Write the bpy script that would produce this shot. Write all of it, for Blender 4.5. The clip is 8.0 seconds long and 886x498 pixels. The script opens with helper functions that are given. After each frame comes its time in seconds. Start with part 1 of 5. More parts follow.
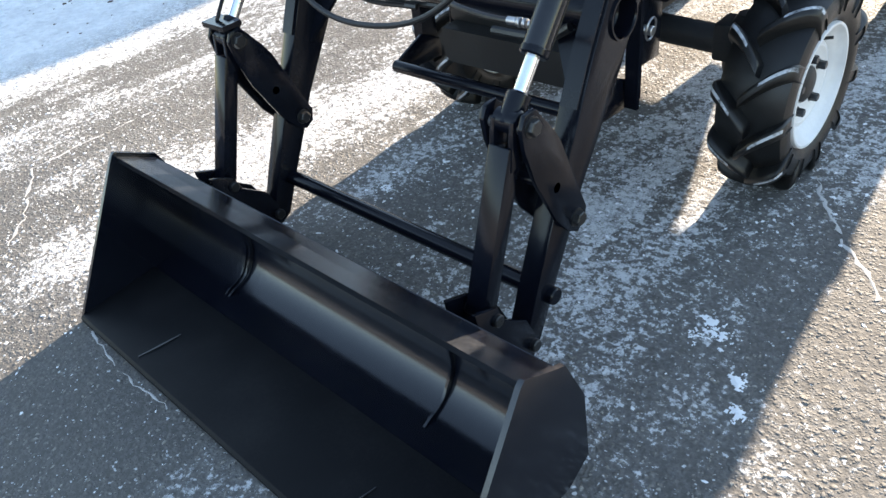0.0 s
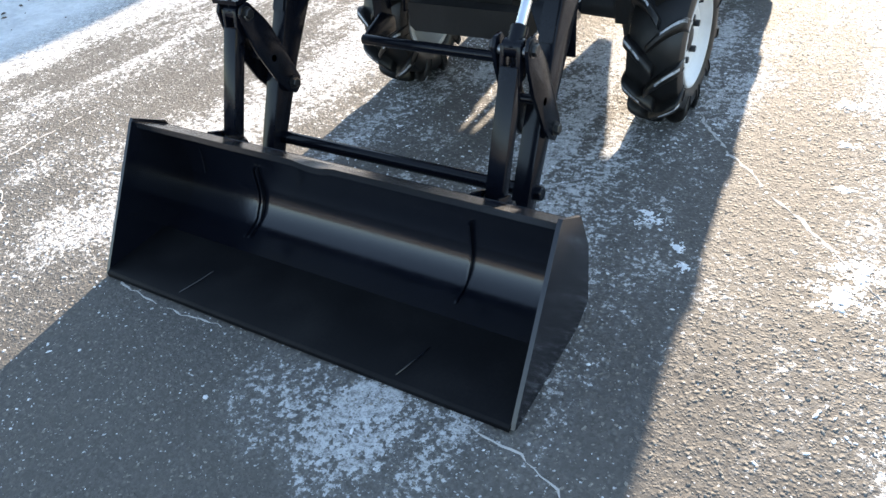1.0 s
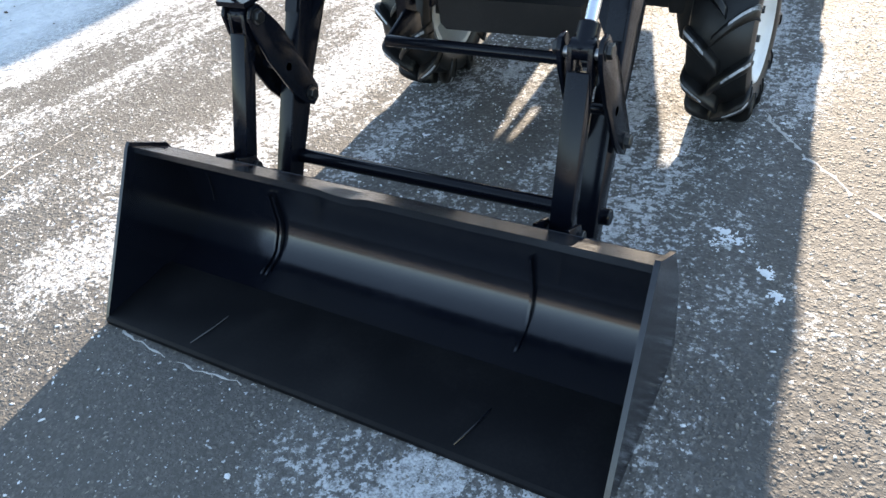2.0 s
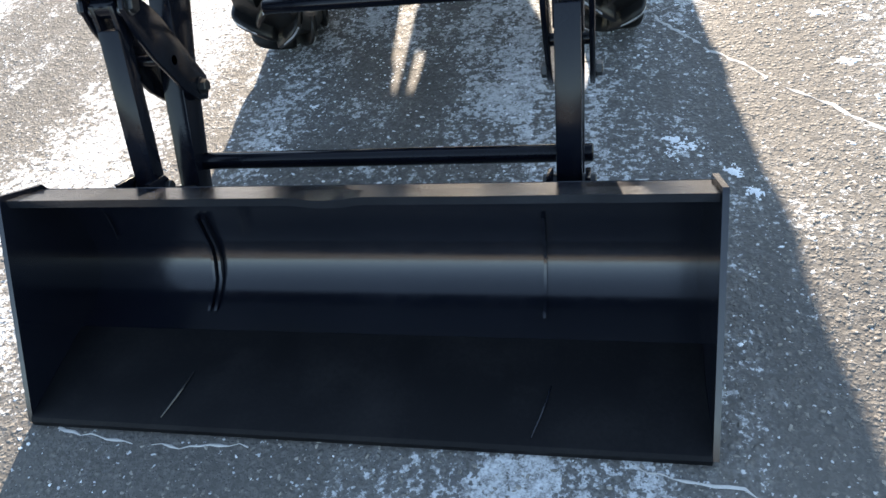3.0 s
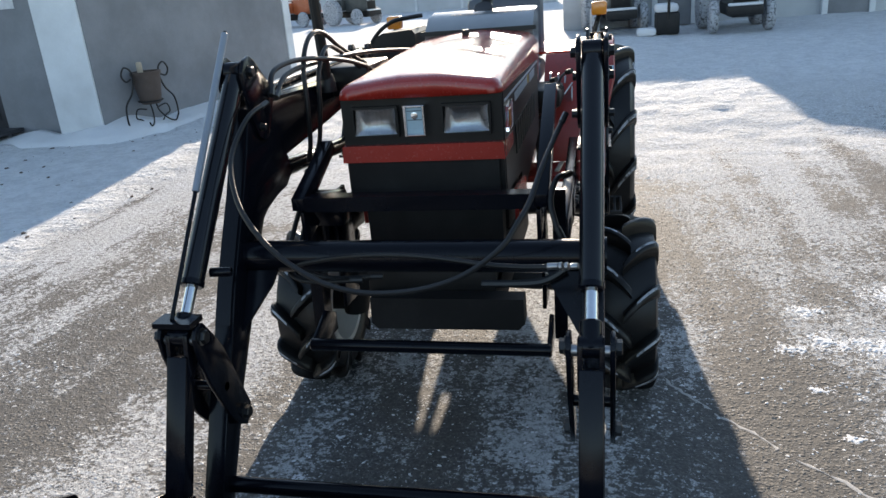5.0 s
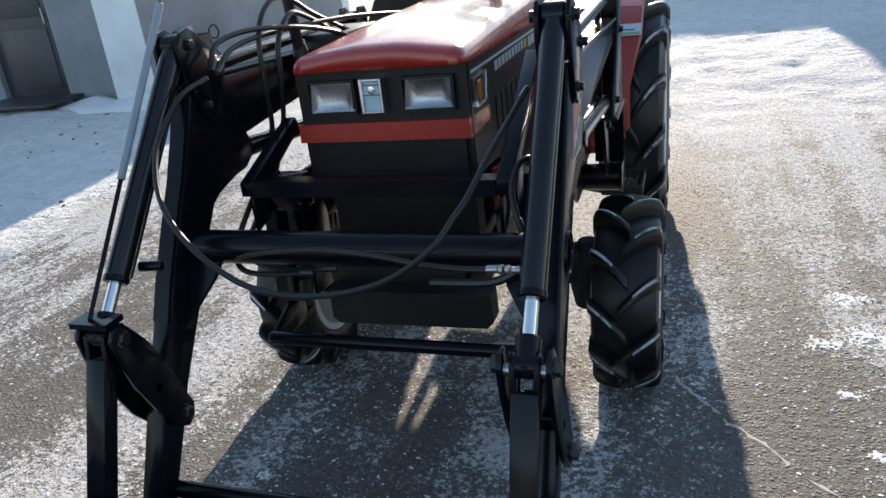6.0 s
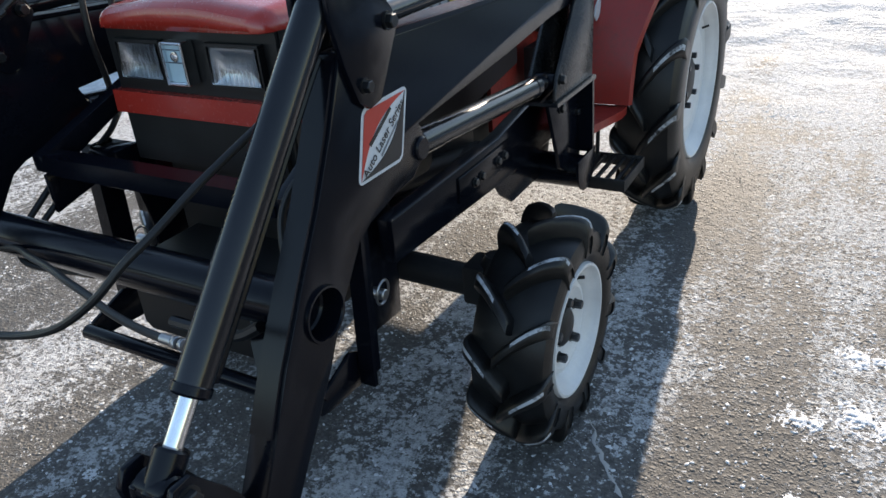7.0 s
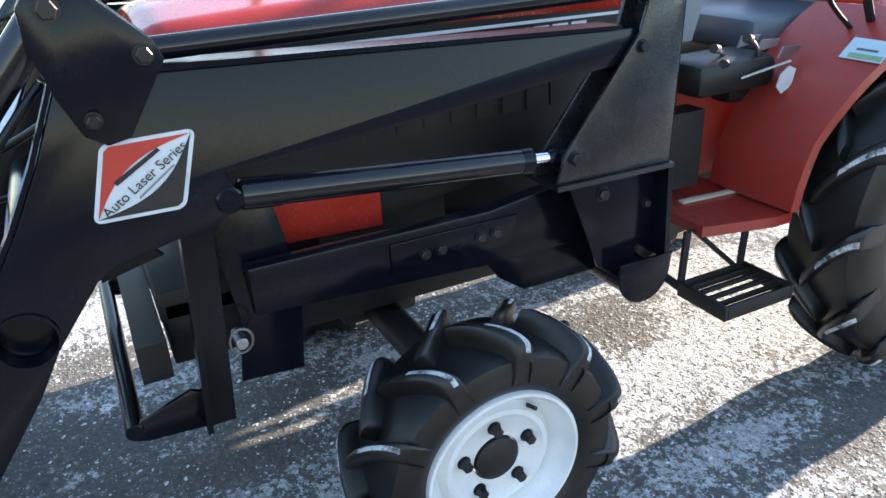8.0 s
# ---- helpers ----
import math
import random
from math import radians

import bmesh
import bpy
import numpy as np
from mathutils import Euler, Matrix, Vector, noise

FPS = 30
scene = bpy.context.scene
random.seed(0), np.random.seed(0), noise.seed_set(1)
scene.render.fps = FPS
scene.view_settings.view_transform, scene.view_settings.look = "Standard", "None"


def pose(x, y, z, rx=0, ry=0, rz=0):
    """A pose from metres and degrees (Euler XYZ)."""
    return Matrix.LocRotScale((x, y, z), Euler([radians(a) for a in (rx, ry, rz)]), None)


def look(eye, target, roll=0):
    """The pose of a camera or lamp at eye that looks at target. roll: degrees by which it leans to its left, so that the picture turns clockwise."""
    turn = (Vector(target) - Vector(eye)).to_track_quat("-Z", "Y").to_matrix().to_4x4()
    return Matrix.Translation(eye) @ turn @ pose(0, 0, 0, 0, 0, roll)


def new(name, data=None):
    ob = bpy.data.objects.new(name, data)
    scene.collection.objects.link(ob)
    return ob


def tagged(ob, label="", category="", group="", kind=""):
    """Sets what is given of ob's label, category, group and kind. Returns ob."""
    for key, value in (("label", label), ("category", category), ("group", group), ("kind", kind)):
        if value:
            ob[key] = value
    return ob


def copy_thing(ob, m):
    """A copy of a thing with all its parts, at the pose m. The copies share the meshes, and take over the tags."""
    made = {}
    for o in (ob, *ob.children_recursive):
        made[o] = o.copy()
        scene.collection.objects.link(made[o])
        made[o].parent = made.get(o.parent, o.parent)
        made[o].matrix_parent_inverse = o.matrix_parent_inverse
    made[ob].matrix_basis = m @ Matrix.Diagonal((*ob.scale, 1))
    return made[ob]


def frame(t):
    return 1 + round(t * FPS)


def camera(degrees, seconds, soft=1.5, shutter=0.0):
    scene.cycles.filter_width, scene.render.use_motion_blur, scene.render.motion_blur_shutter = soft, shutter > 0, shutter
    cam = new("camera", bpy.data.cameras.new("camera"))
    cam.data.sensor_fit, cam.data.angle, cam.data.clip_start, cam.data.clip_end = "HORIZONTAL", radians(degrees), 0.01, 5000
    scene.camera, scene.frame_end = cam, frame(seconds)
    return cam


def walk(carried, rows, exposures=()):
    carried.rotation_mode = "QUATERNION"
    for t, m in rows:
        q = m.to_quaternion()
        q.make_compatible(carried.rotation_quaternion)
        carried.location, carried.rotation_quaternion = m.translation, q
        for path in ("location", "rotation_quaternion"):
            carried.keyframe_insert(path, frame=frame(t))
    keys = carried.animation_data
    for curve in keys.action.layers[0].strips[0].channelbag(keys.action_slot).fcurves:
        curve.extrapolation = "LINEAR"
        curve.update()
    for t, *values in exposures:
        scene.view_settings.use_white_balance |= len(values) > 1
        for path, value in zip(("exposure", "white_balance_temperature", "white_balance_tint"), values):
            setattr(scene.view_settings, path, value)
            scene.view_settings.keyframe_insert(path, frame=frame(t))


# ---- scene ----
cam = camera(61.7, 8.0)
PATH = [
    (0, (1.33, -0.316, 1.389), (0.128, 0.717, 0.169), -10.7),
    (0.2, (1.386, -0.446, 1.395), (0.236, 0.639, 0.184), -10.8),
    (0.3, (1.432, -0.513, 1.393), (0.256, 0.627, 0.248), -10.9),
    (0.5, (1.41, -0.702, 1.415), (0.337, 0.571, 0.307), -9.7),
    (0.8, (1.367, -0.937, 1.414), (0.371, 0.344, 0.235), -11.5),
    (1, (1.32, -1.001, 1.458), (0.406, 0.302, 0.246), -7.5),
    (1.2, (1.282, -1.01, 1.457), (0.357, 0.269, 0.229), -7.3),
    (2.3, (0.891, -0.706, 1.355), (0.024, 0.613, 0.127), -11.8),
    (2.5, (0.778, -0.689, 1.356), (0.103, 0.743, 0.134), -12.9),
    (2.8, (0.595, -0.694, 1.374), (0.153, 0.653, -0.006), -15.1),
    (3, (0.53, -0.738, 1.357), (0.12, 0.62, -0.053), -11.8),
    (3.2, (0.517, -0.756, 1.352), (0.059, 0.607, 0.034), -11.7),
    (3.5, (0.468, -0.833, 1.419), (0.023, 0.821, 0.387), -7.6),
    (3.7, (0.479, -0.834, 1.441), (0.023, 0.867, 0.501), -7.2),
    (4, (0.511, -0.84, 1.465), (0.017, 0.893, 0.595), -6.9),
    (4.5, (0.513, -0.845, 1.465), (0.039, 0.975, 0.785), -5.5),
    (4.7, (0.514, -0.841, 1.464), (0.070, 0.983, 0.835), -4.7),
    (5, (0.505, -0.834, 1.464), (0.072, 0.996, 0.784), -4.8),
    (5.2, (0.49, -0.815, 1.461), (0.092, 1.002, 0.725), -5.0),
    (6.3, (0.916, -0.353, 1.44), (0.141, 1.306, 0.636), -7.9),
    (6.5, (1.015, -0.214, 1.444), (0.155, 1.368, 0.574), -8.0),
    (6.8, (1.146, 0.039, 1.425), (0.243, 1.584, 0.552), -4.0),
    (7, (1.225, 0.211, 1.419), (0.311, 1.728, 0.49), -4.9),
    (7.2, (1.346, 0.383, 1.423), (0.336, 1.854, 0.519), -9.2),
    (7.5, (1.489, 0.64, 1.381), (0.19, 1.927, 0.572), -8.3),
    (7.6, (1.554, 0.734, 1.376), (0.081, 1.926, 0.545), -6.0),
    (7.8, (1.665, 0.941, 1.372), (0.109, 1.924, 0.569), -2.1),
    (8, (1.733, 1.177, 1.375), (0.103, 1.964, 0.525), -2.9),
]
walk(cam, [(t, look(eye, target, roll)) for t, eye, target, roll in PATH],
     exposures=((0.0, 2.92, 7900, 12), (1.2, 2.80, 7900, 12), (3.0, 2.95, 7800, 12), (3.5, 2.95, 7700, 12), (4.1, 2.38, 7600, 12), (5.0, 1.66, 7500, 12), (6.4, 1.80, 7500, 12), (7.5, 2.15, 7300, 12), (8.0, 2.85, 7200, 12)))

# ---- world, sun and light ----
SUN_ELEV, SUN_AZ = 15.0, -6.4   # degrees above the ground; degrees from +y towards +x
world = bpy.data.worlds.new("winter_sky")
scene.world = world
world.use_nodes = True
wn = world.node_tree.nodes
sky = wn.new("ShaderNodeTexSky")
sky.sky_type = 'NISHITA'
sky.sun_disc = False
sky.sun_elevation = radians(SUN_ELEV)
sky.sun_rotation = radians(SUN_AZ)
sky.air_density, sky.dust_density, sky.ozone_density = 1.0, 0.15, 1.7
wn["Background"].inputs["Strength"].default_value = 0.115
world.node_tree.links.new(sky.outputs[0], wn["Background"].inputs["Color"])
sun_data = bpy.data.lights.new("sun", 'SUN')
sun_data.energy, sun_data.angle, sun_data.color = 3.5, radians(0.6), (1.0, 0.925, 0.84)
sun = new("sun", sun_data)
_e, _a = radians(SUN_ELEV), radians(SUN_AZ)
TO_SUN = Vector((math.sin(_a) * math.cos(_e), math.cos(_a) * math.cos(_e), math.sin(_e)))
sun.matrix_world = look(TO_SUN * 30, (0, 0, 0))


# ---- materials ----
def nodes_of(name):
    m = bpy.data.materials.new(name)
    m.use_nodes = True
    nt = m.node_tree
    return m, nt, nt.nodes["Principled BSDF"]


def add(nt, kind, **inputs):
    n = nt.nodes.new(kind)
    for key, value in inputs.items():
        n.inputs[key.replace("_", " ")].default_value = value
    return n


def ramp(nt, src, a, b, ca=(0, 0, 0, 1), cb=(1, 1, 1, 1)):
    r = nt.nodes.new("ShaderNodeValToRGB")
    r.color_ramp.elements[0].position, r.color_ramp.elements[1].position = a, b
    r.color_ramp.elements[0].color, r.color_ramp.elements[1].color = ca, cb
    nt.links.new(src, r.inputs[0])
    return r.outputs[0]


def mix(nt, fac, a, b):
    n = nt.nodes.new("ShaderNodeMix")
    n.data_type = 'RGBA'
    for sock, v in ((n.inputs[0], fac), (n.inputs[6], a), (n.inputs[7], b)):
        if isinstance(v, (int, float, tuple)):
            sock.default_value = v
        else:
            nt.links.new(v, sock)
    return n.outputs[2]


def calc(nt, op, a, b=0.0, clamp=False):
    n = nt.nodes.new("ShaderNodeMath")
    n.operation, n.use_clamp = op, clamp
    for sock, v in ((n.inputs[0], a), (n.inputs[1], b)):
        if isinstance(v, (int, float)):
            sock.default_value = v
        else:
            nt.links.new(v, sock)
    return n.outputs[0]


def coords(nt, scale=(1, 1, 1), turn=0.0):
    tc = nt.nodes.new("ShaderNodeTexCoord")
    mp = nt.nodes.new("ShaderNodeMapping")
    mp.inputs["Scale"].default_value = scale
    mp.inputs["Rotation"].default_value = (0, 0, turn)
    nt.links.new(tc.outputs["Object"], mp.inputs["Vector"])
    return mp.outputs[0]


def tex_noise(nt, vec, scale, detail=6.0, rough=0.6):
    n = add(nt, "ShaderNodeTexNoise", Scale=scale, Detail=detail, Roughness=rough)
    nt.links.new(vec, n.inputs["Vector"])
    return n.outputs[0]


def bump(nt, bsdf, height, strength, distance):
    b = add(nt, "ShaderNodeBump", Strength=strength, Distance=distance)
    nt.links.new(height, b.inputs["Height"])
    nt.links.new(b.outputs[0], bsdf.inputs["Normal"])


def paint(name, colour, rough=0.3, dust=(0.16, 0.15, 0.14), dusty=0.35, coat=0.0, metal=0.0, grain=18.0, relief=0.06, sheen=0.5):
    """Painted or plain surface with mottling, a film of dust and small scratches."""
    m, nt, b = nodes_of(name)
    v = coords(nt)
    big, fine = tex_noise(nt, v, grain * 0.25), tex_noise(nt, v, grain * 6, 8, 0.7)
    dark = tuple(c * 0.72 for c in colour) + (1,)
    base = mix(nt, ramp(nt, big, 0.3, 0.7), dark, tuple(colour) + (1,))
    film = calc(nt, 'MULTIPLY', ramp(nt, calc(nt, 'ADD', calc(nt, 'MULTIPLY', big, 0.6), calc(nt, 'MULTIPLY', fine, 0.5)), 0.52, 0.78), dusty)
    nt.links.new(mix(nt, film, base, tuple(dust) + (1,)), b.inputs["Base Color"])
    r = calc(nt, 'ADD', calc(nt, 'MULTIPLY', fine, 0.22), rough - 0.1)
    nt.links.new(calc(nt, 'ADD', r, calc(nt, 'MULTIPLY', film, 0.4), True), b.inputs["Roughness"])
    b.inputs["Metallic"].default_value = metal
    b.inputs["Coat Weight"].default_value = coat
    b.inputs["Coat Roughness"].default_value = 0.12
    b.inputs["Specular IOR Level"].default_value = sheen
    bump(nt, b, fine, relief, 0.004)
    return m


LOADER = paint("loader_paint", (0.0036, 0.0047, 0.0085), 0.17, dust=(0.10, 0.10, 0.11), dusty=0.02, coat=0.0, relief=0.006, sheen=0.20)
# Paler and more mottled than the other loader paint.
TOWER_PAINT = paint("mottled_tower_paint", (0.010, 0.011, 0.013), 0.24, dust=(0.045, 0.047, 0.050), dusty=0.45, grain=40, relief=0.01, sheen=0.5)
BARREL = paint("glossy_cylinder_paint", (0.005, 0.006, 0.009), 0.16, dust=(0.10, 0.10, 0.11), dusty=0.04, coat=0.12, relief=0.01, sheen=0.4)
BUCKET = paint("bucket_paint", (0.0034, 0.0048, 0.0092), 0.17, dust=(0.06, 0.06, 0.068), dusty=0.07, coat=0.05, grain=7, relief=0.012, sheen=0.5)
FLANGE = paint("worn_flange_paint", (0.012, 0.014, 0.018), 0.20, dust=(0.09, 0.10, 0.12), dusty=0.07, relief=0.010, sheen=0.7)
# Pale tone puts the light on the indicator sleeve into its colour.
SLEEVE = paint("lit_sleeve_paint", (0.26, 0.30, 0.36), 0.35, dusty=0.15)
RED = paint("red_paint", (0.42, 0.028, 0.018), 0.24, dusty=0.03, coat=0.3, relief=0.006)
RED_DULL = paint("weathered_red_paint", (0.33, 0.028, 0.020), 0.36, dust=(0.085, 0.045, 0.036), dusty=0.85, coat=0.15, grain=9)
RIM = paint("white_rim_paint", (0.70, 0.70, 0.71), 0.34, dust=(0.35, 0.33, 0.3), dusty=0.3)
EDGE = paint("worn_edge_paint", (0.005, 0.0055, 0.007), 0.45, dust=(0.035, 0.034, 0.033), dusty=0.25, sheen=0.10)
IRON = paint("dark_chassis_iron", (0.010, 0.010, 0.011), 0.5, dust=(0.08, 0.075, 0.07), dusty=0.22, sheen=0.35)
BLACKPLASTIC = paint("black_plastic", (0.0070, 0.0070, 0.0076), 0.42, dusty=0.06, relief=0.03, sheen=0.35)
HOSE = paint("hose_rubber", (0.009, 0.009, 0.010), 0.44, dusty=0.05, sheen=0.4)
CHROME = paint("chrome", (0.85, 0.87, 0.9), 0.16, dusty=0.0, metal=1.0, relief=0.01)
REFLECTOR = paint("lamp_reflector", (0.50, 0.51, 0.53), 0.2, dusty=0.0, metal=1.0, relief=0.004)
STEEL = paint("bare_steel", (0.45, 0.45, 0.46), 0.35, dusty=0.1, metal=1.0)
BOLT = paint("dark_bolt", (0.010, 0.0105, 0.012), 0.3, dust=(0.10, 0.10, 0.10), dusty=0.12, sheen=0.4)
GREY = paint("grey_vinyl", (0.07, 0.09, 0.125), 0.36, dusty=0.2)
DASH = paint("dash_grey", (0.20, 0.215, 0.23), 0.18, dusty=0.1, coat=0.4)
ORANGE = paint("orange_lens", (0.85, 0.28, 0.03), 0.2, dusty=0.05, coat=0.6)
DECAL_W = paint("decal_white", (0.60, 0.62, 0.66), 0.35, dust=(0.36, 0.37, 0.4), dusty=0.4, grain=60)
DECAL_R = paint("decal_red", (0.55, 0.045, 0.03), 0.35, dusty=0.1)
DECAL_K = paint("decal_black", (0.016, 0.016, 0.018), 0.35, dusty=0.1)
YELLOW = paint("decal_yellow", (0.7, 0.45, 0.04), 0.35, dusty=0.1)
STICKER_GREEN = paint("green_print", (0.20, 0.36, 0.20), 0.35, dusty=0.2)
PALEBLUE = paint("pale_blue_decal", (0.42, 0.58, 0.66), 0.35, dusty=0.2)
PLASTER = paint("grey_plaster", (0.23, 0.24, 0.26), 0.85, dust=(0.32, 0.33, 0.35), dusty=0.3, grain=6, relief=0.25)
PILLAR = paint("white_plaster", (0.72, 0.75, 0.78), 0.8, dust=(0.5, 0.52, 0.55), dusty=0.25, grain=6, relief=0.25)
DOOR = paint("dark_door", (0.04, 0.042, 0.05), 0.45, dusty=0.2, grain=8)
SHEET = paint("pale_sheet_metal", (0.5, 0.53, 0.56), 0.5, dusty=0.2, grain=4)
CLAY = paint("weathered_clay", (0.085, 0.06, 0.05), 0.8, dusty=0.3, relief=0.2)
WOOD = paint("pale_split_wood", (0.48, 0.40, 0.31), 0.8, dusty=0.2, relief=0.2)
ORANGE_PAINT = paint("orange_machine_paint", (0.45, 0.10, 0.03), 0.4, dusty=0.3)
GREEN_PAINT = paint("dark_machine_paint", (0.05, 0.06, 0.06), 0.45, dusty=0.3)
RADIATOR = paint("radiator_mesh", (0.008, 0.008, 0.0085), 0.55, dust=(0.05, 0.048, 0.045), dusty=0.25, grain=40, relief=0.3, sheen=0.3)


def rubber_material():
    m, nt, b = nodes_of("tyre_rubber")
    v = coords(nt)
    n1, n2 = tex_noise(nt, v, 9), tex_noise(nt, v, 90, 8, 0.7)
    base = mix(nt, ramp(nt, n1, 0.35, 0.7), (0.0050, 0.0050, 0.0056, 1), (0.011, 0.0107, 0.0104, 1))
    film = ramp(nt, calc(nt, 'ADD', calc(nt, 'MULTIPLY', n1, 0.5), calc(nt, 'MULTIPLY', n2, 0.5)), 0.58, 0.75)
    nt.links.new(mix(nt, calc(nt, 'MULTIPLY', film, 0.3), base, (0.05, 0.051, 0.054, 1)), b.inputs["Base Color"])
    b.inputs["Roughness"].default_value = 0.38
    b.inputs["Specular IOR Level"].default_value = 0.35
    bump(nt, b, n2, 0.2, 0.003)
    return m


def frost_material():
    """Frost caught on rubber: broken white over black."""
    m, nt, b = nodes_of("frost_on_rubber")
    shift = nt.nodes.new("ShaderNodeVectorMath")
    shift.operation = 'ADD'
    info = nt.nodes.new("ShaderNodeObjectInfo")
    nt.links.new(coords(nt), shift.inputs[0])
    nt.links.new(calc(nt, 'MULTIPLY', info.outputs["Random"], 40.0), shift.inputs[1])
    v = shift.outputs[0]
    n1, n2 = tex_noise(nt, v, 20), tex_noise(nt, v, 120, 6, 0.7)
    k = ramp(nt, calc(nt, 'ADD', calc(nt, 'MULTIPLY', n1, 0.75), calc(nt, 'MULTIPLY', n2, 0.45)), 0.48, 0.62)
    nt.links.new(mix(nt, k, (0.014, 0.014, 0.015, 1), (0.42, 0.44, 0.47, 1)), b.inputs["Base Color"])
    b.inputs["Roughness"].default_value = 0.75
    bump(nt, b, n2, 0.4, 0.004)
    return m


def snow_material(name="snow"):
    m, nt, b = nodes_of(name)
    v = coords(nt)
    n1, n2 = tex_noise(nt, v, 1.4), tex_noise(nt, v, 22, 10, 0.7)
    nt.links.new(mix(nt, ramp(nt, n1, 0.3, 0.75), (0.72, 0.74, 0.77, 1), (0.62, 0.63, 0.65, 1)), b.inputs["Base Color"])
    b.inputs["Roughness"].default_value = 0.7
    b.inputs["Subsurface Weight"].default_value = 0.0
    bump(nt, b, n2, 0.5, 0.03)
    return m


def ground_material():
    """Old asphalt full of pale grit, with trodden frost, bare wheel tracks and lying snow further out."""
    m, nt, b = nodes_of("frosty_asphalt")
    v = coords(nt)
    sep = nt.nodes.new("ShaderNodeSeparateXYZ")
    nt.links.new(v, sep.inputs[0])
    x, y = sep.outputs[0], sep.outputs[1]
    # aggregate: two sizes of stone, pushed out of round
    wob = add(nt, "ShaderNodeTexNoise", Scale=60.0, Detail=3.0, Roughness=0.6)
    nt.links.new(v, wob.inputs["Vector"])
    push = nt.nodes.new("ShaderNodeVectorMath")
    push.operation = 'MULTIPLY_ADD'
    nt.links.new(wob.outputs["Color"], push.inputs[0])
    push.inputs[1].default_value = (0.012, 0.012, 0.0)
    nt.links.new(v, push.inputs[2])
    vor = add(nt, "ShaderNodeTexVoronoi", Scale=62.0)
    vor2 = add(nt, "ShaderNodeTexVoronoi", Scale=125.0)
    for n in (vor, vor2):
        nt.links.new(push.outputs[0], n.inputs["Vector"])
    rnd, rnd2 = (calc(nt, 'MULTIPLY', n.outputs["Color"], 1.0) for n in (vor, vor2))
    dome = calc(nt, 'MULTIPLY', ramp(nt, vor.outputs["Distance"], 0.14, 0.52, (1, 1, 1, 1), (0, 0, 0, 1)), ramp(nt, rnd, 0.35, 0.85))
    dome2 = calc(nt, 'MULTIPLY', ramp(nt, vor2.outputs["Distance"], 0.12, 0.55, (1, 1, 1, 1), (0, 0, 0, 1)), ramp(nt, rnd2, 0.25, 0.8))
    grit = ramp(nt, dome, 0.0, 1.0, (0.070, 0.067, 0.065, 1), (0.180, 0.171, 0.160, 1))
    grit2 = ramp(nt, rnd2, 0.2, 0.9, (0.058, 0.056, 0.054, 1), (0.132, 0.127, 0.120, 1))
    base = mix(nt, 0.5, grit, grit2)
    soil = ramp(nt, tex_noise(nt, v, 0.9, 5), 0.45, 0.75)
    base = mix(nt, calc(nt, 'MULTIPLY', soil, 0.30), base, (0.12, 0.112, 0.100, 1))
    # cover of frost: streaks along the drive, patches, and flakes
    streak = tex_noise(nt, coords(nt, (1.6, 0.15, 1), 0.10), 1.3, 5, 0.6)
    patch = tex_noise(nt, v, 2.1, 6, 0.65)
    flake = add(nt, "ShaderNodeTexNoise", Scale=20.0, Detail=5.0, Roughness=0.62, Distortion=0.7)
    nt.links.new(v, flake.inputs["Vector"])
    flake = flake.outputs[0]
    speck = tex_noise(nt, v, 52, 4, 0.65)
    fine = tex_noise(nt, v, 140, 4, 0.7)
    u = calc(nt, 'ADD', x, calc(nt, 'MULTIPLY', y, 0.11))
    u = calc(nt, 'ADD', u, calc(nt, 'MULTIPLY', calc(nt, 'SUBTRACT', patch, 0.5), 0.6))
    band = nt.nodes.new("ShaderNodeValToRGB")
    tracks = ((-3.0, 0.52), (-2.45, 0.40), (-2.1, 0.28), (-1.7, 0.18), (-1.35, 0.40), (-0.9, 0.62), (-0.5, 0.28), (-0.15, 0.12), (0.18, 0.46), (0.42, 0.74), (0.66, 0.60), (0.80, 0.16), (1.15, 0.20), (1.6, 0.36), (2.5, 0.30), (3.4, 0.0))
    el = band.color_ramp.elements
    while len(el) < len(tracks):
        el.new(0.5)
    for e, (at, val) in zip(el, tracks):
        e.position, e.color = (at + 4) / 8, (val, val, val, 1)
    nt.links.new(calc(nt, 'MULTIPLY', calc(nt, 'ADD', u, 4.0), 0.125), band.inputs[0])
    far = calc(nt, 'MULTIPLY', calc(nt, 'SUBTRACT', y, 1.6), 0.17, True)
    deep = calc(nt, 'MULTIPLY', calc(nt, 'SUBTRACT', y, 4.4), 0.17, True)
    sweep_n = tex_noise(nt, coords(nt, (1.5, 0.22, 1), 0.95), 2.4, 5, 0.6)
    away = calc(nt, 'MULTIPLY', calc(nt, 'SUBTRACT', -1.5, u), 0.75, True)
    bank = calc(nt, 'MULTIPLY', calc(nt, 'SUBTRACT', -2.85, u), 2.0, True)
    snowy = calc(nt, 'MAXIMUM', deep, bank)
    large = calc(nt, 'ADD', calc(nt, 'MULTIPLY', calc(nt, 'SUBTRACT', streak, 0.18), 1.55), calc(nt, 'MULTIPLY', patch, 1.10))
    large = calc(nt, 'ADD', large, calc(nt, 'MULTIPLY', band.outputs[0], 0.85))
    large = calc(nt, 'ADD', large, calc(nt, 'ADD', calc(nt, 'MULTIPLY', far, 0.42), calc(nt, 'MULTIPLY', deep, 0.85)))
    large = calc(nt, 'ADD', large, calc(nt, 'ADD', calc(nt, 'MULTIPLY', calc(nt, 'MULTIPLY', calc(nt, 'SUBTRACT', sweep_n, 0.42), away), 2.2), calc(nt, 'MULTIPLY', bank, 0.95)))
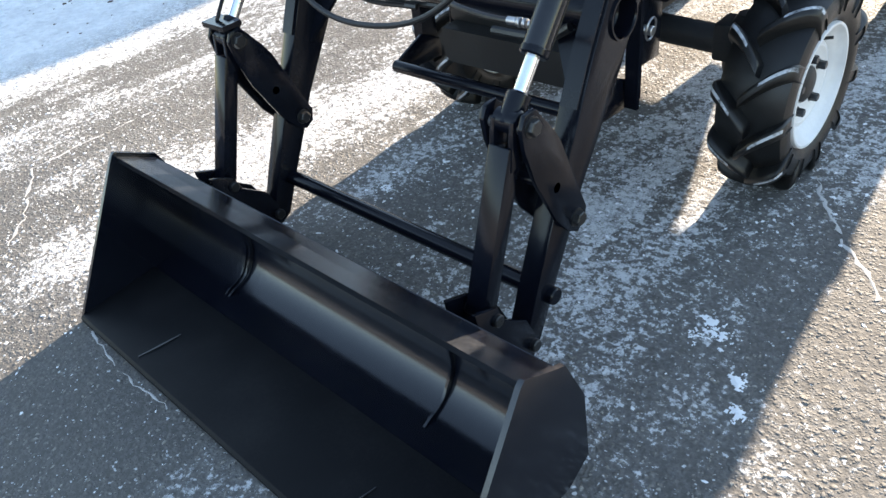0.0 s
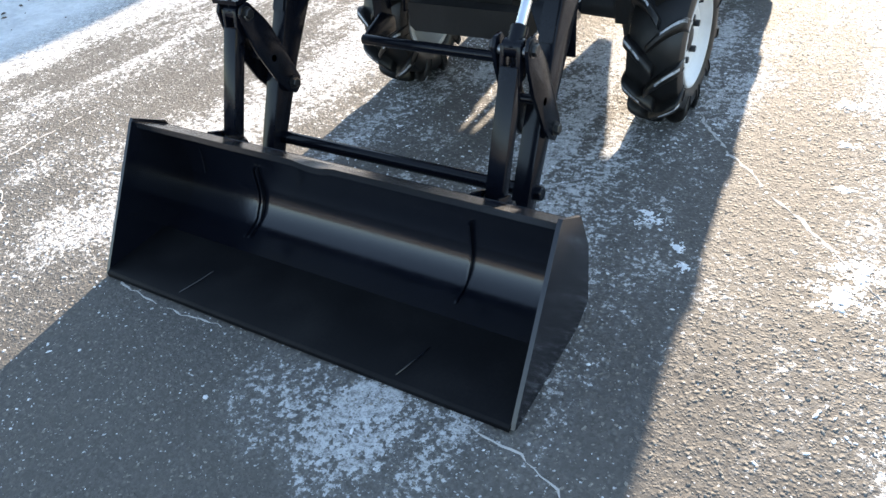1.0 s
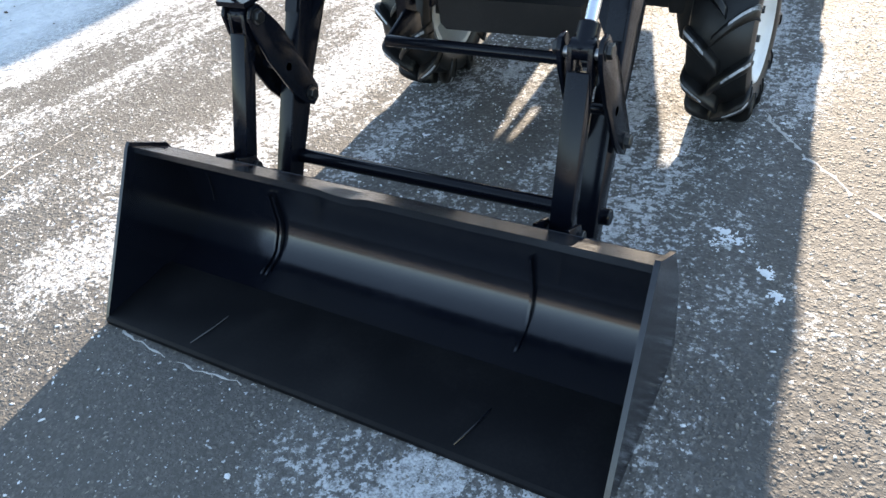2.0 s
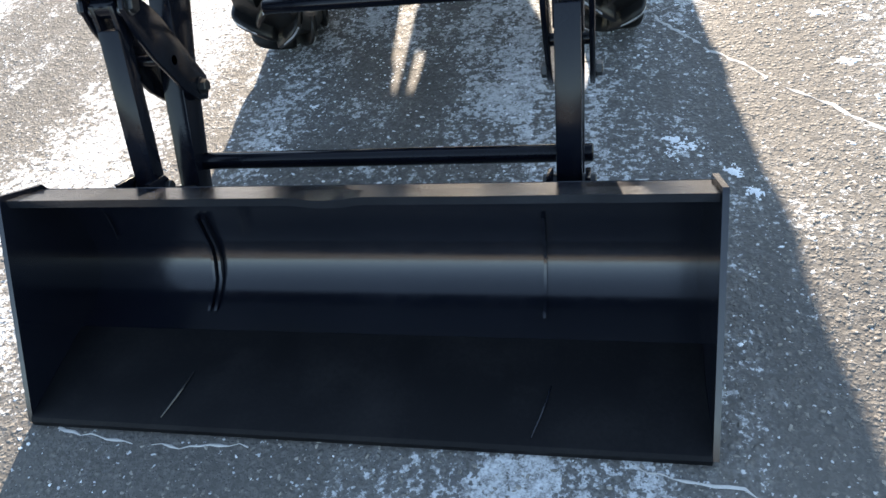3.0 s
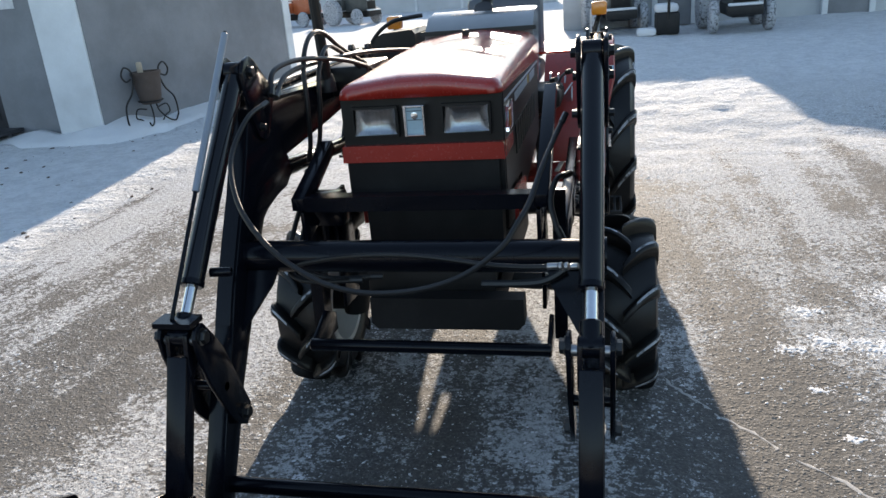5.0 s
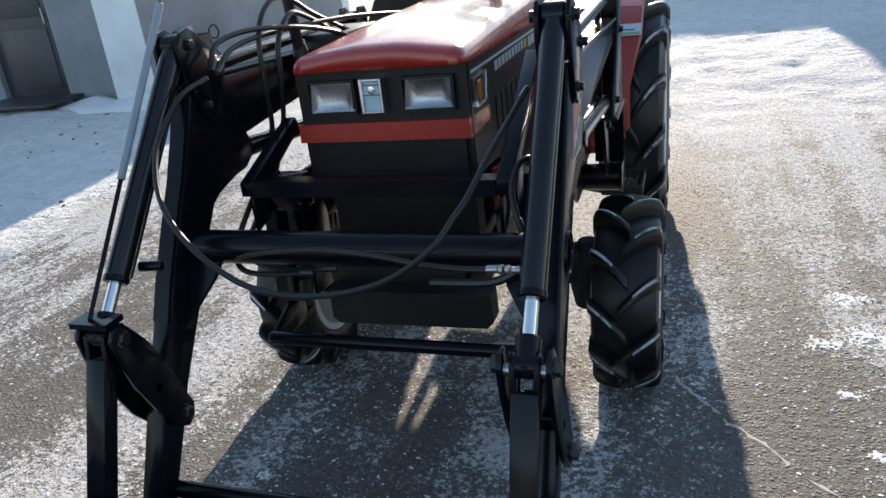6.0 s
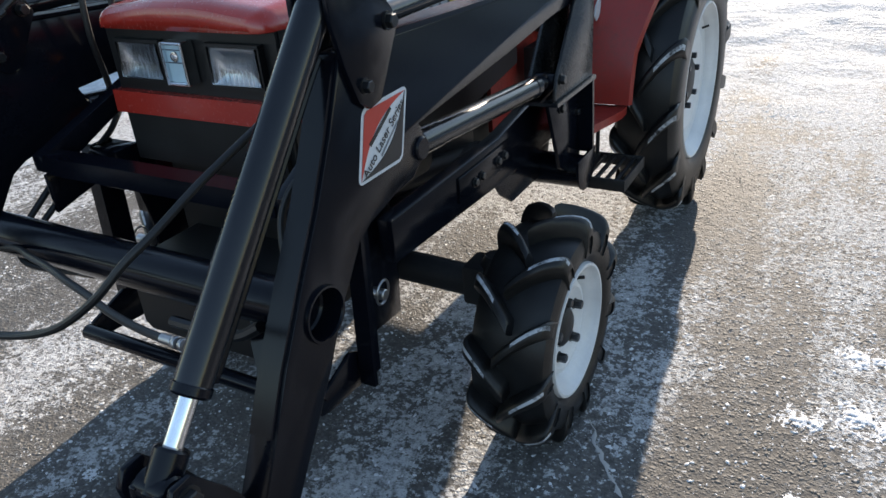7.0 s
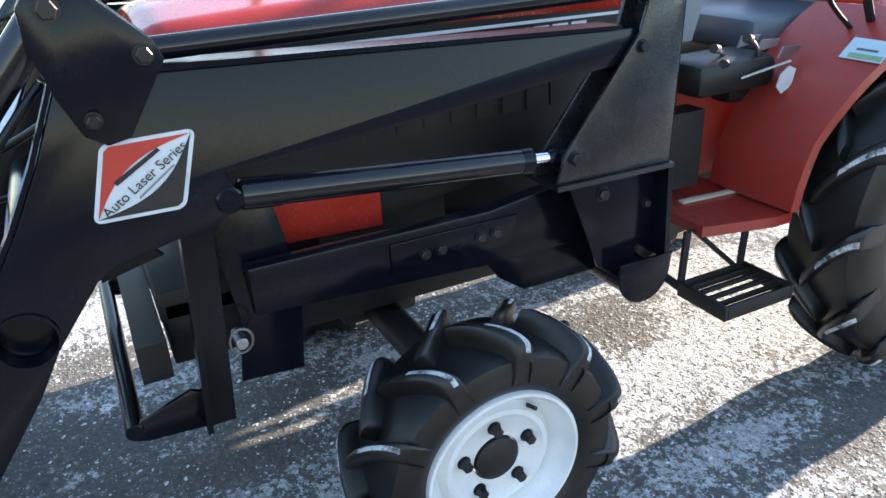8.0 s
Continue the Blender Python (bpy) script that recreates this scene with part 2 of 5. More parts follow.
    fx = calc(nt, 'MULTIPLY', calc(nt, 'SUBTRACT', x, 0.25), 3.2)
    fy = calc(nt, 'MULTIPLY', calc(nt, 'ADD', y, 0.17), 4.0)
    drift = calc(nt, 'SUBTRACT', 1.0, calc(nt, 'ADD', calc(nt, 'MULTIPLY', fx, fx), calc(nt, 'MULTIPLY', fy, fy)), True)
    gx = calc(nt, 'MULTIPLY', calc(nt, 'SUBTRACT', x, 0.78), 3.4)
    gy = calc(nt, 'MULTIPLY', calc(nt, 'SUBTRACT', y, 2.35), 1.2)
    lee = calc(nt, 'SUBTRACT', 1.0, calc(nt, 'ADD', calc(nt, 'MULTIPLY', gx, gx), calc(nt, 'MULTIPLY', gy, gy)), True)
    large = calc(nt, 'ADD', large, calc(nt, 'ADD', calc(nt, 'MULTIPLY', drift, 0.24), calc(nt, 'MULTIPLY', lee, 0.30)))
    large = calc(nt, 'SUBTRACT', large, calc(nt, 'MULTIPLY', calc(nt, 'MULTIPLY', calc(nt, 'SUBTRACT', 0.25, y), 1.8, True), 0.33))
    small = calc(nt, 'ADD', calc(nt, 'MULTIPLY', flake, 0.70), calc(nt, 'MULTIPLY', speck, 1.40))
    small = calc(nt, 'ADD', small, calc(nt, 'MULTIPLY', fine, 0.20))
    cover = calc(nt, 'MULTIPLY', calc(nt, 'ADD', large, small), 0.3)
    k = calc(nt, 'MULTIPLY', ramp(nt, cover, 0.774, 0.797), 0.97)
    k = calc(nt, 'MAXIMUM', k, calc(nt, 'MULTIPLY', ramp(nt, cover, 0.70, 0.80), 0.16))
    hole = ramp(nt, calc(nt, 'ADD', calc(nt, 'MULTIPLY', tex_noise(nt, v, 38, 5, 0.7), 0.6), calc(nt, 'MULTIPLY', fine, 0.4)), 0.42, 0.54)
    hole = calc(nt, 'MAXIMUM', hole, snowy)
    k = calc(nt, 'MULTIPLY', k, calc(nt, 'ADD', calc(nt, 'MULTIPLY', hole, 0.72), 0.28))
    crumb = tex_noise(nt, v, 66, 2, 0.5)
    crumb = ramp(nt, calc(nt, 'ADD', crumb, calc(nt, 'MULTIPLY', calc(nt, 'SUBTRACT', patch, 0.5), 0.22)), 0.665, 0.70)
    k = calc(nt, 'MAXIMUM', k, calc(nt, 'MULTIPLY', crumb, 0.85))
    white = mix(nt, ramp(nt, patch, 0.3, 0.7), (0.56, 0.58, 0.61, 1), (0.45, 0.455, 0.46, 1))
    tread = tex_noise(nt, v, 5.0, 6, 0.65)
    # Tones that follow the tread noise paint in the snow's relief shading.
    lying = mix(nt, ramp(nt, calc(nt, 'ADD', calc(nt, 'MULTIPLY', tread, 0.6), calc(nt, 'MULTIPLY', flake, 0.4)), 0.40, 0.60), (0.66, 0.68, 0.71, 1), (0.83, 0.85, 0.88, 1))
    white = mix(nt, snowy, white, lying)
    nt.links.new(mix(nt, k, base, white), b.inputs["Base Color"])
    nt.links.new(calc(nt, 'ADD', 0.78, calc(nt, 'MULTIPLY', k, 0.15)), b.inputs["Roughness"])
    bare = calc(nt, 'SUBTRACT', calc(nt, 'SUBTRACT', 1.0, calc(nt, 'MULTIPLY', k, 0.2)), calc(nt, 'MULTIPLY', snowy, 0.7))
    h = calc(nt, 'MULTIPLY', calc(nt, 'ADD', calc(nt, 'MULTIPLY', dome, 0.44), calc(nt, 'MULTIPLY', dome2, 0.26)), bare)
    h = calc(nt, 'ADD', h, calc(nt, 'MULTIPLY', tex_noise(nt, v, 24, 4, 0.6), 0.65))
    h = calc(nt, 'ADD', h, calc(nt, 'MULTIPLY', fine, 0.07))
    h = calc(nt, 'ADD', h, calc(nt, 'MULTIPLY', k, 0.18))
    h = calc(nt, 'ADD', h, calc(nt, 'MULTIPLY', calc(nt, 'ADD', calc(nt, 'MULTIPLY', tread, 13.0), calc(nt, 'ADD', calc(nt, 'MULTIPLY', flake, 6.0), calc(nt, 'MULTIPLY', speck, 1.3))), snowy))
    b.inputs["Specular IOR Level"].default_value = 0.25
    bump(nt, b, h, 1.0, 0.010)
    return m


def lens_material():
    m, nt, b = nodes_of("lamp_glass")
    b.inputs["Base Color"].default_value = (0.9, 0.93, 0.95, 1)
    b.inputs["Transmission Weight"].default_value = 1.0
    b.inputs["Roughness"].default_value = 0.06
    v = coords(nt, (120, 1, 4))
    bump(nt, b, tex_noise(nt, v, 1.0, 0), 0.16, 0.003)
    return m


RUBBER, FROST, SNOW, GROUND, LENS = rubber_material(), frost_material(), snow_material(), ground_material(), lens_material()


# ---- mesh helpers ----
def empty(name, at=(0, 0, 0)):
    ob = new(name)
    ob.location = at
    ob.empty_display_size = 0.1
    return ob


def base_of(ob):
    at = Vector((0, 0, 0))
    while ob is not None:
        at += ob.location
        ob = ob.parent
    return at


def part(name, bm, material, parent=None, label="", sharp=35):
    """One mesh object from a bmesh in world metres, under its thing."""
    if parent is not None:
        bmesh.ops.translate(bm, verts=bm.verts, vec=-base_of(parent))
    bmesh.ops.recalc_face_normals(bm, faces=bm.faces)
    me = bpy.data.meshes.new(name)
    bm.to_mesh(me)
    bm.free()
    for mt in material if isinstance(material, (list, tuple)) else (material,):
        me.materials.append(mt)
    me.shade_smooth()
    me.set_sharp_from_angle(angle=radians(sharp))
    ob = new(name, me)
    ob.parent = parent
    if label:
        tagged(ob, label=label)
    return ob


def bevelled(bm, width, segments=1, angle=30):
    es = [e for e in bm.edges if len(e.link_faces) == 2 and e.calc_face_angle(0) > radians(angle)]
    bmesh.ops.bevel(bm, geom=es, offset=width, segments=segments, affect='EDGES', profile=0.5, clamp_overlap=True)
    return bm


def prism(points, x0, x1, bm=None, axis="x"):
    """A plate: the outline (a, b) swept between x0 and x1 along the axis."""
    bm = bm or bmesh.new()
    put = {"x": lambda a, b, c: (c, a, b), "y": lambda a, b, c: (a, c, b), "z": lambda a, b, c: (a, b, c)}[axis]
    lo = [bm.verts.new(put(a, b, x0)) for a, b in points]
    hi = [bm.verts.new(put(a, b, x1)) for a, b in points]
    bm.faces.new(lo[::-1])
    bm.faces.new(hi)
    for i in range(len(points)):
        j = (i + 1) % len(points)
        bm.faces.new((lo[i], lo[j], hi[j], hi[i]))
    return bm


def box(lo, hi, bm=None, bevel=0.0):
    bm2 = prism([(lo[0], lo[1]), (hi[0], lo[1]), (hi[0], hi[1]), (lo[0], hi[1])], lo[2], hi[2], axis="z")
    if bevel:
        bmesh.ops.recalc_face_normals(bm2, faces=bm2.faces)
        bevelled(bm2, bevel, 2)
    return merge(bm, bm2)


def merge(bm, other):
    if bm is None:
        return other
    me = bpy.data.meshes.new("temp")
    other.to_mesh(me)
    other.free()
    bm.from_mesh(me)
    bpy.data.meshes.remove(me)
    return bm


def ring_frame(d):
    d = d.normalized()
    side = d.cross(Vector((0, 0, 1)) if abs(d.z) < 0.9 else Vector((1, 0, 0))).normalized()
    return side, d.cross(side)


def sweep(points, r, bm=None, seg=10, steps=6, smooth=True, cap=True):
    """A round tube along a smooth line through the points; r may be one radius or one for each point."""
    bm = bm or bmesh.new()
    pts = [Vector(p) for p in points]
    line, rad = [], []
    rs = r if isinstance(r, (list, tuple)) else [r] * len(pts)
    if smooth and len(pts) > 2:
        for i in range(len(pts) - 1):
            p0, p1, p2, p3 = pts[max(i - 1, 0)], pts[i], pts[i + 1], pts[min(i + 2, len(pts) - 1)]
            for s in range(steps):
                t = s / steps
                line.append(0.5 * ((2 * p1) + (p2 - p0) * t + (2 * p0 - 5 * p1 + 4 * p2 - p3) * t * t + (3 * p1 - p0 - 3 * p2 + p3) * t ** 3))
                rad.append(rs[i] + (rs[i + 1] - rs[i]) * t)
        line.append(pts[-1])
        rad.append(rs[-1])
    else:
        line, rad = pts, list(rs)
    rings, side = [], None
    for i, p in enumerate(line):
        d = (line[min(i + 1, len(line) - 1)] - line[max(i - 1, 0)]).normalized()
        if side is None:
            side = ring_frame(d)[0]
        side = (side - d * side.dot(d)).normalized()
        up = d.cross(side)
        rings.append([bm.verts.new(p + rad[i] * (math.cos(a) * side + math.sin(a) * up)) for a in (2 * math.pi * k / seg for k in range(seg))])
    for a, b in zip(rings, rings[1:]):
        for k in range(seg):
            bm.faces.new((a[k], a[(k + 1) % seg], b[(k + 1) % seg], b[k]))
    if cap:
        bm.faces.new(rings[0][::-1])
        bm.faces.new(rings[-1])
    return bm


def rod(p0, p1, r, bm=None, seg=20, soft=0.0):
    """A straight round bar with softened ends."""
    a, b = Vector(p0), Vector(p1)
    d = (b - a).normalized()
    s = soft or min(0.15 * r, 0.004)
    return sweep([a, a + d * s * 0.01, a + d * s, b - d * s, b - d * s * 0.01, b], [r - s, r - s, r, r, r - s, r - s], bm, seg, smooth=False)


def lathe(profile, centre, bm=None, seg=40, axis="x", closed=False):
    """Turns (along, radius) about an axis through the centre."""
    bm = bm or bmesh.new()
    c = Vector(centre)
    rings = []
    for along, r in profile:
        ring = []
        for k in range(seg):
            a = 2 * math.pi * k / seg
            off = (along, r * math.cos(a), r * math.sin(a)) if axis == "x" else (r * math.cos(a), along, r * math.sin(a)) if axis == "y" else (r * math.cos(a), r * math.sin(a), along)
            ring.append(bm.verts.new(c + Vector(off)))
        rings.append(ring)
    pairs = list(zip(rings, rings[1:])) + ([(rings[-1], rings[0])] if closed else [])
    for a, b in pairs:
        for k in range(seg):
            bm.faces.new((a[k], a[(k + 1) % seg], b[(k + 1) % seg], b[k]))
    if not closed:
        for ring in (rings[0], rings[-1]):
            bm.faces.new(ring)
    return bm


def bore(ob, p0, p1, r):
    """Cuts a round hole through a part."""
    tool = part("bore_tool", rod(Vector(p0), Vector(p1), r, seg=32), ob.data.materials[0])
    mod = ob.modifiers.new("bore", 'BOOLEAN')
    mod.operation, mod.object, mod.solver = 'DIFFERENCE', tool, 'EXACT'
    bpy.context.view_layer.update()
    me = bpy.data.meshes.new_from_object(ob.evaluated_get(bpy.context.evaluated_depsgraph_get()))
    ob.modifiers.clear()
    ob.data = me
    me.set_sharp_from_angle(angle=radians(35))
    bpy.data.objects.remove(tool)


XC = -0.033          # the tractor's middle, a little off the bucket's


# ---- the ground ----
def ground_z(y):
    """The yard falls a little from the bucket to the wheels."""
    t = min(1.0, max(0.0, (y - 0.2) / 1.4))
    return -0.050 * t * t * (3 - 2 * t)


def build_ground():
    """One sheet to the horizon, finer near the machine."""
    bm = bmesh.new()
    xs = [-900, -300, -100, -40, -18] + [i * 0.25 for i in range(-40, -12)] + [-3 + 0.09 * i for i in range(84)] + [4.6 + 0.25 * i for i in range(22)] + [14, 20, 40, 100, 300, 900]
    ys = [-900, -300, -100, -40, -14] + [-6 + 0.25 * i for i in range(40)] + [4 + 0.09 * i for i in range(90)] + [12.2 + 0.4 * i for i in range(12)] + [20, 40, 100, 300, 900]
    grid = [[bm.verts.new((a, b, 0)) for a in xs] for b in ys]
    for row in grid:
        for vtx in row:
            p = vtx.co
            vtx.co.z = ground_z(p.y)
            far = max(0.0, abs(p.x) - 2.2) + max(0.0, abs(p.y - 1.0) - 3.5)
            if far > 0 and abs(p.x) < 60 and abs(p.y) < 60:
                vtx.co.z += 0.02 * min(far, 2.5) * noise.noise(Vector((p.x * 0.6, p.y * 0.6, 3.0)))
            lying = min(1.0, max(0.0, (p.y - 4.6) / 2.0))
            if lying > 0 and p.y < 30 and abs(p.x) < 16:
                q = Vector((p.x, p.y, 0))
                vtx.co.z += lying * (0.034 * noise.noise(q * 2.4) + 0.026 * noise.noise(q * 5.0 + Vector((7, 3, 0))) + 0.05 * max(0.0, noise.noise(Vector((p.x * 0.9, p.y * 2.2, 9.0))) - 0.25))
    for i in range(len(ys) - 1):
        for j in range(len(xs) - 1):
            bm.faces.new((grid[i][j], grid[i][j + 1], grid[i + 1][j + 1], grid[i + 1][j]))
    return tagged(part("ground", bm, GROUND, sharp=180), "old grey asphalt yard with gravel grit, trodden frost and snow", "ground", kind="structure")


build_ground()


CRACK_FROST = paint("dirty_frost", (0.46, 0.45, 0.44), 0.8, dust=(0.22, 0.21, 0.20), dusty=0.6, grain=30, relief=0.2)


def crack(name, places, width, seed):
    """A wandering frost-filled crack in the asphalt through the places."""
    rng = random.Random(seed)
    bm = bmesh.new()
    prev, drift = None, 0.0
    for a, b in zip(places, places[1:]):
        a, b = Vector(a), Vector(b)
        n = max(4, int((b - a).length / 0.022))
        across = Vector((-(b - a).y, (b - a).x)).normalized()
        for i in range(n):
            drift = drift * 0.8 + rng.uniform(-0.008, 0.008)
            c = a.lerp(b, i / n) + across * drift
            w = width * rng.choice((0.4, 0.6, 0.9, 1.2, 1.9))
            z = ground_z(c.y)
            lo, hi = c - across * w, c + across * w
            row = (bm.verts.new((lo.x, lo.y, z + 0.001)), bm.verts.new((c.x, c.y, z + 0.0022)), bm.verts.new((hi.x, hi.y, z + 0.001)))
            if prev and noise.noise(Vector((c.x * 14, c.y * 14, seed))) > -0.34:
                bm.faces.new((prev[0], row[0], row[1], prev[1]))
                bm.faces.new((prev[1], row[1], row[2], prev[2]))
            prev = row
    return tagged(part(name, bm, CRACK_FROST), "wandering crack in the asphalt filled with white frost", "crack", kind="structure")


crack("asphalt_crack", [(0.60, 2.0), (0.69, 1.825), (0.87, 1.555), (1.06, 1.34), (1.22, 1.155), (1.44, 0.87), (1.75, 0.55)], 0.0042, 1)
crack("asphalt_crack", [(0.60, -0.02), (0.79, -0.06), (0.90, -0.11), (1.05, -0.22)], 0.0020, 2)
crack("asphalt_crack", [(-0.68, 0.0), (-0.43, -0.03), (-0.18, -0.02)], 0.0022, 3)
crack("asphalt_crack", [(-1.95, 0.9), (-1.92, 0.32), (-1.54, 0.13), (-1.37, -0.04)], 0.0045, 4)


def clump_cloud(name, count, area, size, material, seed, label, category, flat=0.45, where=None):
    """Many small stones or snow crumbs, uncountable, in one mesh."""
    rng = random.Random(seed)
    verts, faces = [], []
    made = 0
    while made < count:
        x, y = rng.uniform(area[0], area[1]), rng.uniform(area[2], area[3])
        if where and rng.random() > where(x, y):
            continue
        s = size[0] * (size[1] / size[0]) ** (rng.random() ** 2.2)
        a, long, way = rng.uniform(0, 6.28), rng.uniform(1.0, 2.1), rng.uniform(0, 3.14)
        n = 6
        start = len(verts)
        for k in range(n):
            q = a + 6.2832 * k / n
            rr = s * rng.uniform(0.5, 1.3)
            e, f = rr * math.cos(q) * long ** 0.5, rr * math.sin(q) / long ** 0.5
            verts.append((x + e * math.cos(way) - f * math.sin(way), y + e * math.sin(way) + f * math.cos(way), ground_z(y) - 0.001))
        for k in range(n):
            vx, vy, _ = verts[start + k]
            verts.append((x + (vx - x) * 0.62 + rng.uniform(-.1, .1) * s, y + (vy - y) * 0.62, ground_z(y) + s * flat * rng.uniform(0.7, 1.1)))
        verts.append((x, y, ground_z(y) + s * flat * 1.15))
        for k in range(n):
            j = (k + 1) % n
            faces.append((start + k, start + j, start + n + j, start + n + k))
            faces.append((start + n + k, start + n + j, start + 2 * n))
        made += 1
    me = bpy.data.meshes.new(name)
    me.from_pydata(verts, [], faces)
    me.materials.append(material)
    me.shade_smooth()
    me.set_sharp_from_angle(angle=radians(40))
    return tagged(new(name, me), label, category, kind="stuff")


def stone_material():
    m, nt, b = nodes_of("pale_grit")
    g = nt.nodes.new("ShaderNodeNewGeometry")
    nt.links.new(ramp(nt, g.outputs["Random Per Island"], 0.0, 1.0, (0.09, 0.084, 0.078, 1), (0.26, 0.245, 0.22, 1)), b.inputs["Base Color"])
    b.inputs["Roughness"].default_value = 0.8
    return m


clump_cloud("grit", 36000, (-2.2, 3.2, -1.3, 4.2), (0.0025, 0.0070), stone_material(), 5, "loose pale grit lying on the asphalt", "grit", flat=0.32)
clump_cloud("snow_crumbs", 15000, (-2.6, 3.4, -1.6, 5.0), (0.0022, 0.010), SNOW, 6, "scattered white crumbs of snow and ice on the asphalt", "snow", flat=0.2,
            where=lambda x, y: min(1.0, max(0.04, noise.noise(Vector((x * 1.3, y * 0.6, 0.5))) * 2.0 + 0.25)))


clump_cloud("dirt_crumbs", 420, (-8.0, -3.3, 1.0, 8.0), (0.006, 0.03), CLAY, 9, "dark crumbs of dirt scattered on the shaded snow", "dirt", flat=0.4)


def trodden_snow(spots, cell, seed):
    """Thin broken cakes of trodden snow: a fine sheet kept only where the snow still lies."""
    verts, faces, at = [], [], {}

    def lying(x, y, cx, cy, size):
        d = math.hypot(x - cx, (y - cy) * 1.25) / size
        return 0.34 - 0.62 * d + 0.50 * noise.noise(Vector((x * 24, y * 24, seed))) + 0.55 * noise.noise(Vector((x * 70, y * 70, seed + 4))) + 0.45 * noise.noise(Vector((x * 190, y * 190, seed + 8)))

    def corner(i, j, h):
        if (i, j) not in at:
            x, y = i * cell, j * cell
            at[(i, j)] = len(verts)
            q = Vector((x * 150, y * 150, seed))
            verts.append((x + 0.45 * cell * noise.noise(q), y + 0.45 * cell * noise.noise(q + Vector((9, 9, 0))), ground_z(y) + h))
        return at[(i, j)]

    cells = {}
    for cx, cy, size in spots:
        n = int(1.5 * size / cell)
        ci, cj = int(cx / cell), int(cy / cell)
        for i in range(ci - n, ci + n + 1):
            for j in range(cj - n, cj + n + 1):
                f = lying((i + 0.5) * cell, (j + 0.5) * cell, cx, cy, size)
                if f > 0:
                    cells[(i, j)] = max(f, cells.get((i, j), 0))
    for (i, j), f in cells.items():
        quad = []
        for a, b in ((0, 0), (1, 0), (1, 1), (0, 1)):
            full = all((i + a - p, j + b - q) in cells for p in (0, 1) for q in (0, 1))
            quad.append(corner(i + a, j + b, 0.0008 + min(0.0022, 0.005 * f) if full else 0.0003))
        faces.append(quad)
    me = bpy.data.meshes.new("trodden_snow")
    me.from_pydata(verts, [], faces)
    me.materials.append(SNOW)
    me.shade_smooth()
    return tagged(new("trodden_snow", me), "thin ragged flakes of trodden snow on the asphalt", "snow", kind="stuff")


SPOTS = [(0.77, 0.99, 0.05), (0.74, 1.04, 0.035), (0.89, 0.89, 0.035), (0.92, 0.80, 0.03), (1.29, 1.42, 0.06), (1.36, 0.84, 0.10), (1.40, 0.98, 0.10), (1.36, 2.43, 0.09), (1.26, 1.75, 0.05),
         (1.38, 2.13, 0.12), (1.23, 2.06, 0.08), (-0.49, 1.04, 0.035), (-0.43, 1.29, 0.03), (1.9, 1.3, 0.10), (1.8, 2.6, 0.16), (1.55, 2.1, 0.12), (2.2, 1.9, 0.14)]
trodden_snow(SPOTS, 0.004, 3.0)


# ---- the building at the side ----
WALL_A, WALL_B = Vector((-5.63, 7.33, 0)), Vector((-4.60, 11.14, 0))
WALL_DIR = (WALL_B - WALL_A).normalized()
WALL_OUT = Vector((WALL_DIR.y, -WALL_DIR.x, 0))


def along_wall(s, out, z):
    return WALL_A + WALL_DIR * s + WALL_OUT * out + Vector((0, 0, z))


def wall_slab(s0, s1, o0, o1, z0, z1, bm=None):
    bm = bm or bmesh.new()
    lo = [bm.verts.new(along_wall(s, o, z0)) for s, o in ((s0, o0), (s1, o0), (s1, o1), (s0, o1))]
    hi = [bm.verts.new(along_wall(s, o, z1)) for s, o in ((s0, o0), (s1, o0), (s1, o1), (s0, o1))]
    bm.faces.new(lo[::-1])
    bm.faces.new(hi)
    for i in range(4):
        j = (i + 1) % 4
        bm.faces.new((lo[i], lo[j], hi[j], hi[i]))
    return bm


LENGTH = (WALL_B - WALL_A).length
tagged(part("wall_east", wall_slab(0.02, LENGTH - 0.14, -0.3, 0, -0.1, 3.3), PLASTER), "plain grey plastered outer wall above a snowbank", "wall", kind="structure")
tagged(part("trim", wall_slab(LENGTH - 0.138, LENGTH + 0.02, -0.32, 0.02, -0.1, 3.3), PILLAR), "white painted corner trim of the building", "trim", kind="structure")
# Unseen back wall, run out far so its shadow covers the distant snow.
tagged(part("wall_north", wall_slab(LENGTH - 0.3, LENGTH, -27.0, -0.322, -0.1, 3.3), PLASTER), "unseen grey back wall lengthened to shade the snow", "wall", kind="structure")
tagged(part("pillar", box((-6.27, 7.33, -0.1), (-5.64, 7.86, 3.3), bevel=0.012), PILLAR), "white painted pillar at the corner of the building", "pillar", kind="structure")
tagged(part("wall_south", box((-7.28, 7.62, -0.1), (-6.272, 7.9, 3.3)), PLASTER), "grey plastered wall beside a dark door", "wall", kind="structure")
tagged(part("wall_far_south", box((-14.0, 7.62, -0.1), (-8.42, 7.9, 3.3)), PLASTER), "grey plastered wall beside a dark door", "wall", kind="structure")
tagged(part("lintel", box((-8.418, 7.62, 2.15), (-7.282, 7.9, 3.3)), PLASTER), "grey plastered wall over the door", "wall", kind="structure")
# Roof is out of view; its edges are set by the shadow it casts.
tagged(part("roof", box((-14.0, 7.1, 3.303), (-5.0, 8.5, 3.45), box((-14.0, 8.5, 3.303), (-4.55, 15.0, 3.45))), SHEET), "unseen flat roof added for the building's shadow", "roof", kind="structure")
door = part("door_1", box((-8.414, 7.70, 0.0), (-7.286, 7.76, 2.146), bevel=0.004), DOOR)
tagged(door, "dark closed entrance door in the grey wall", "door", kind="structure")
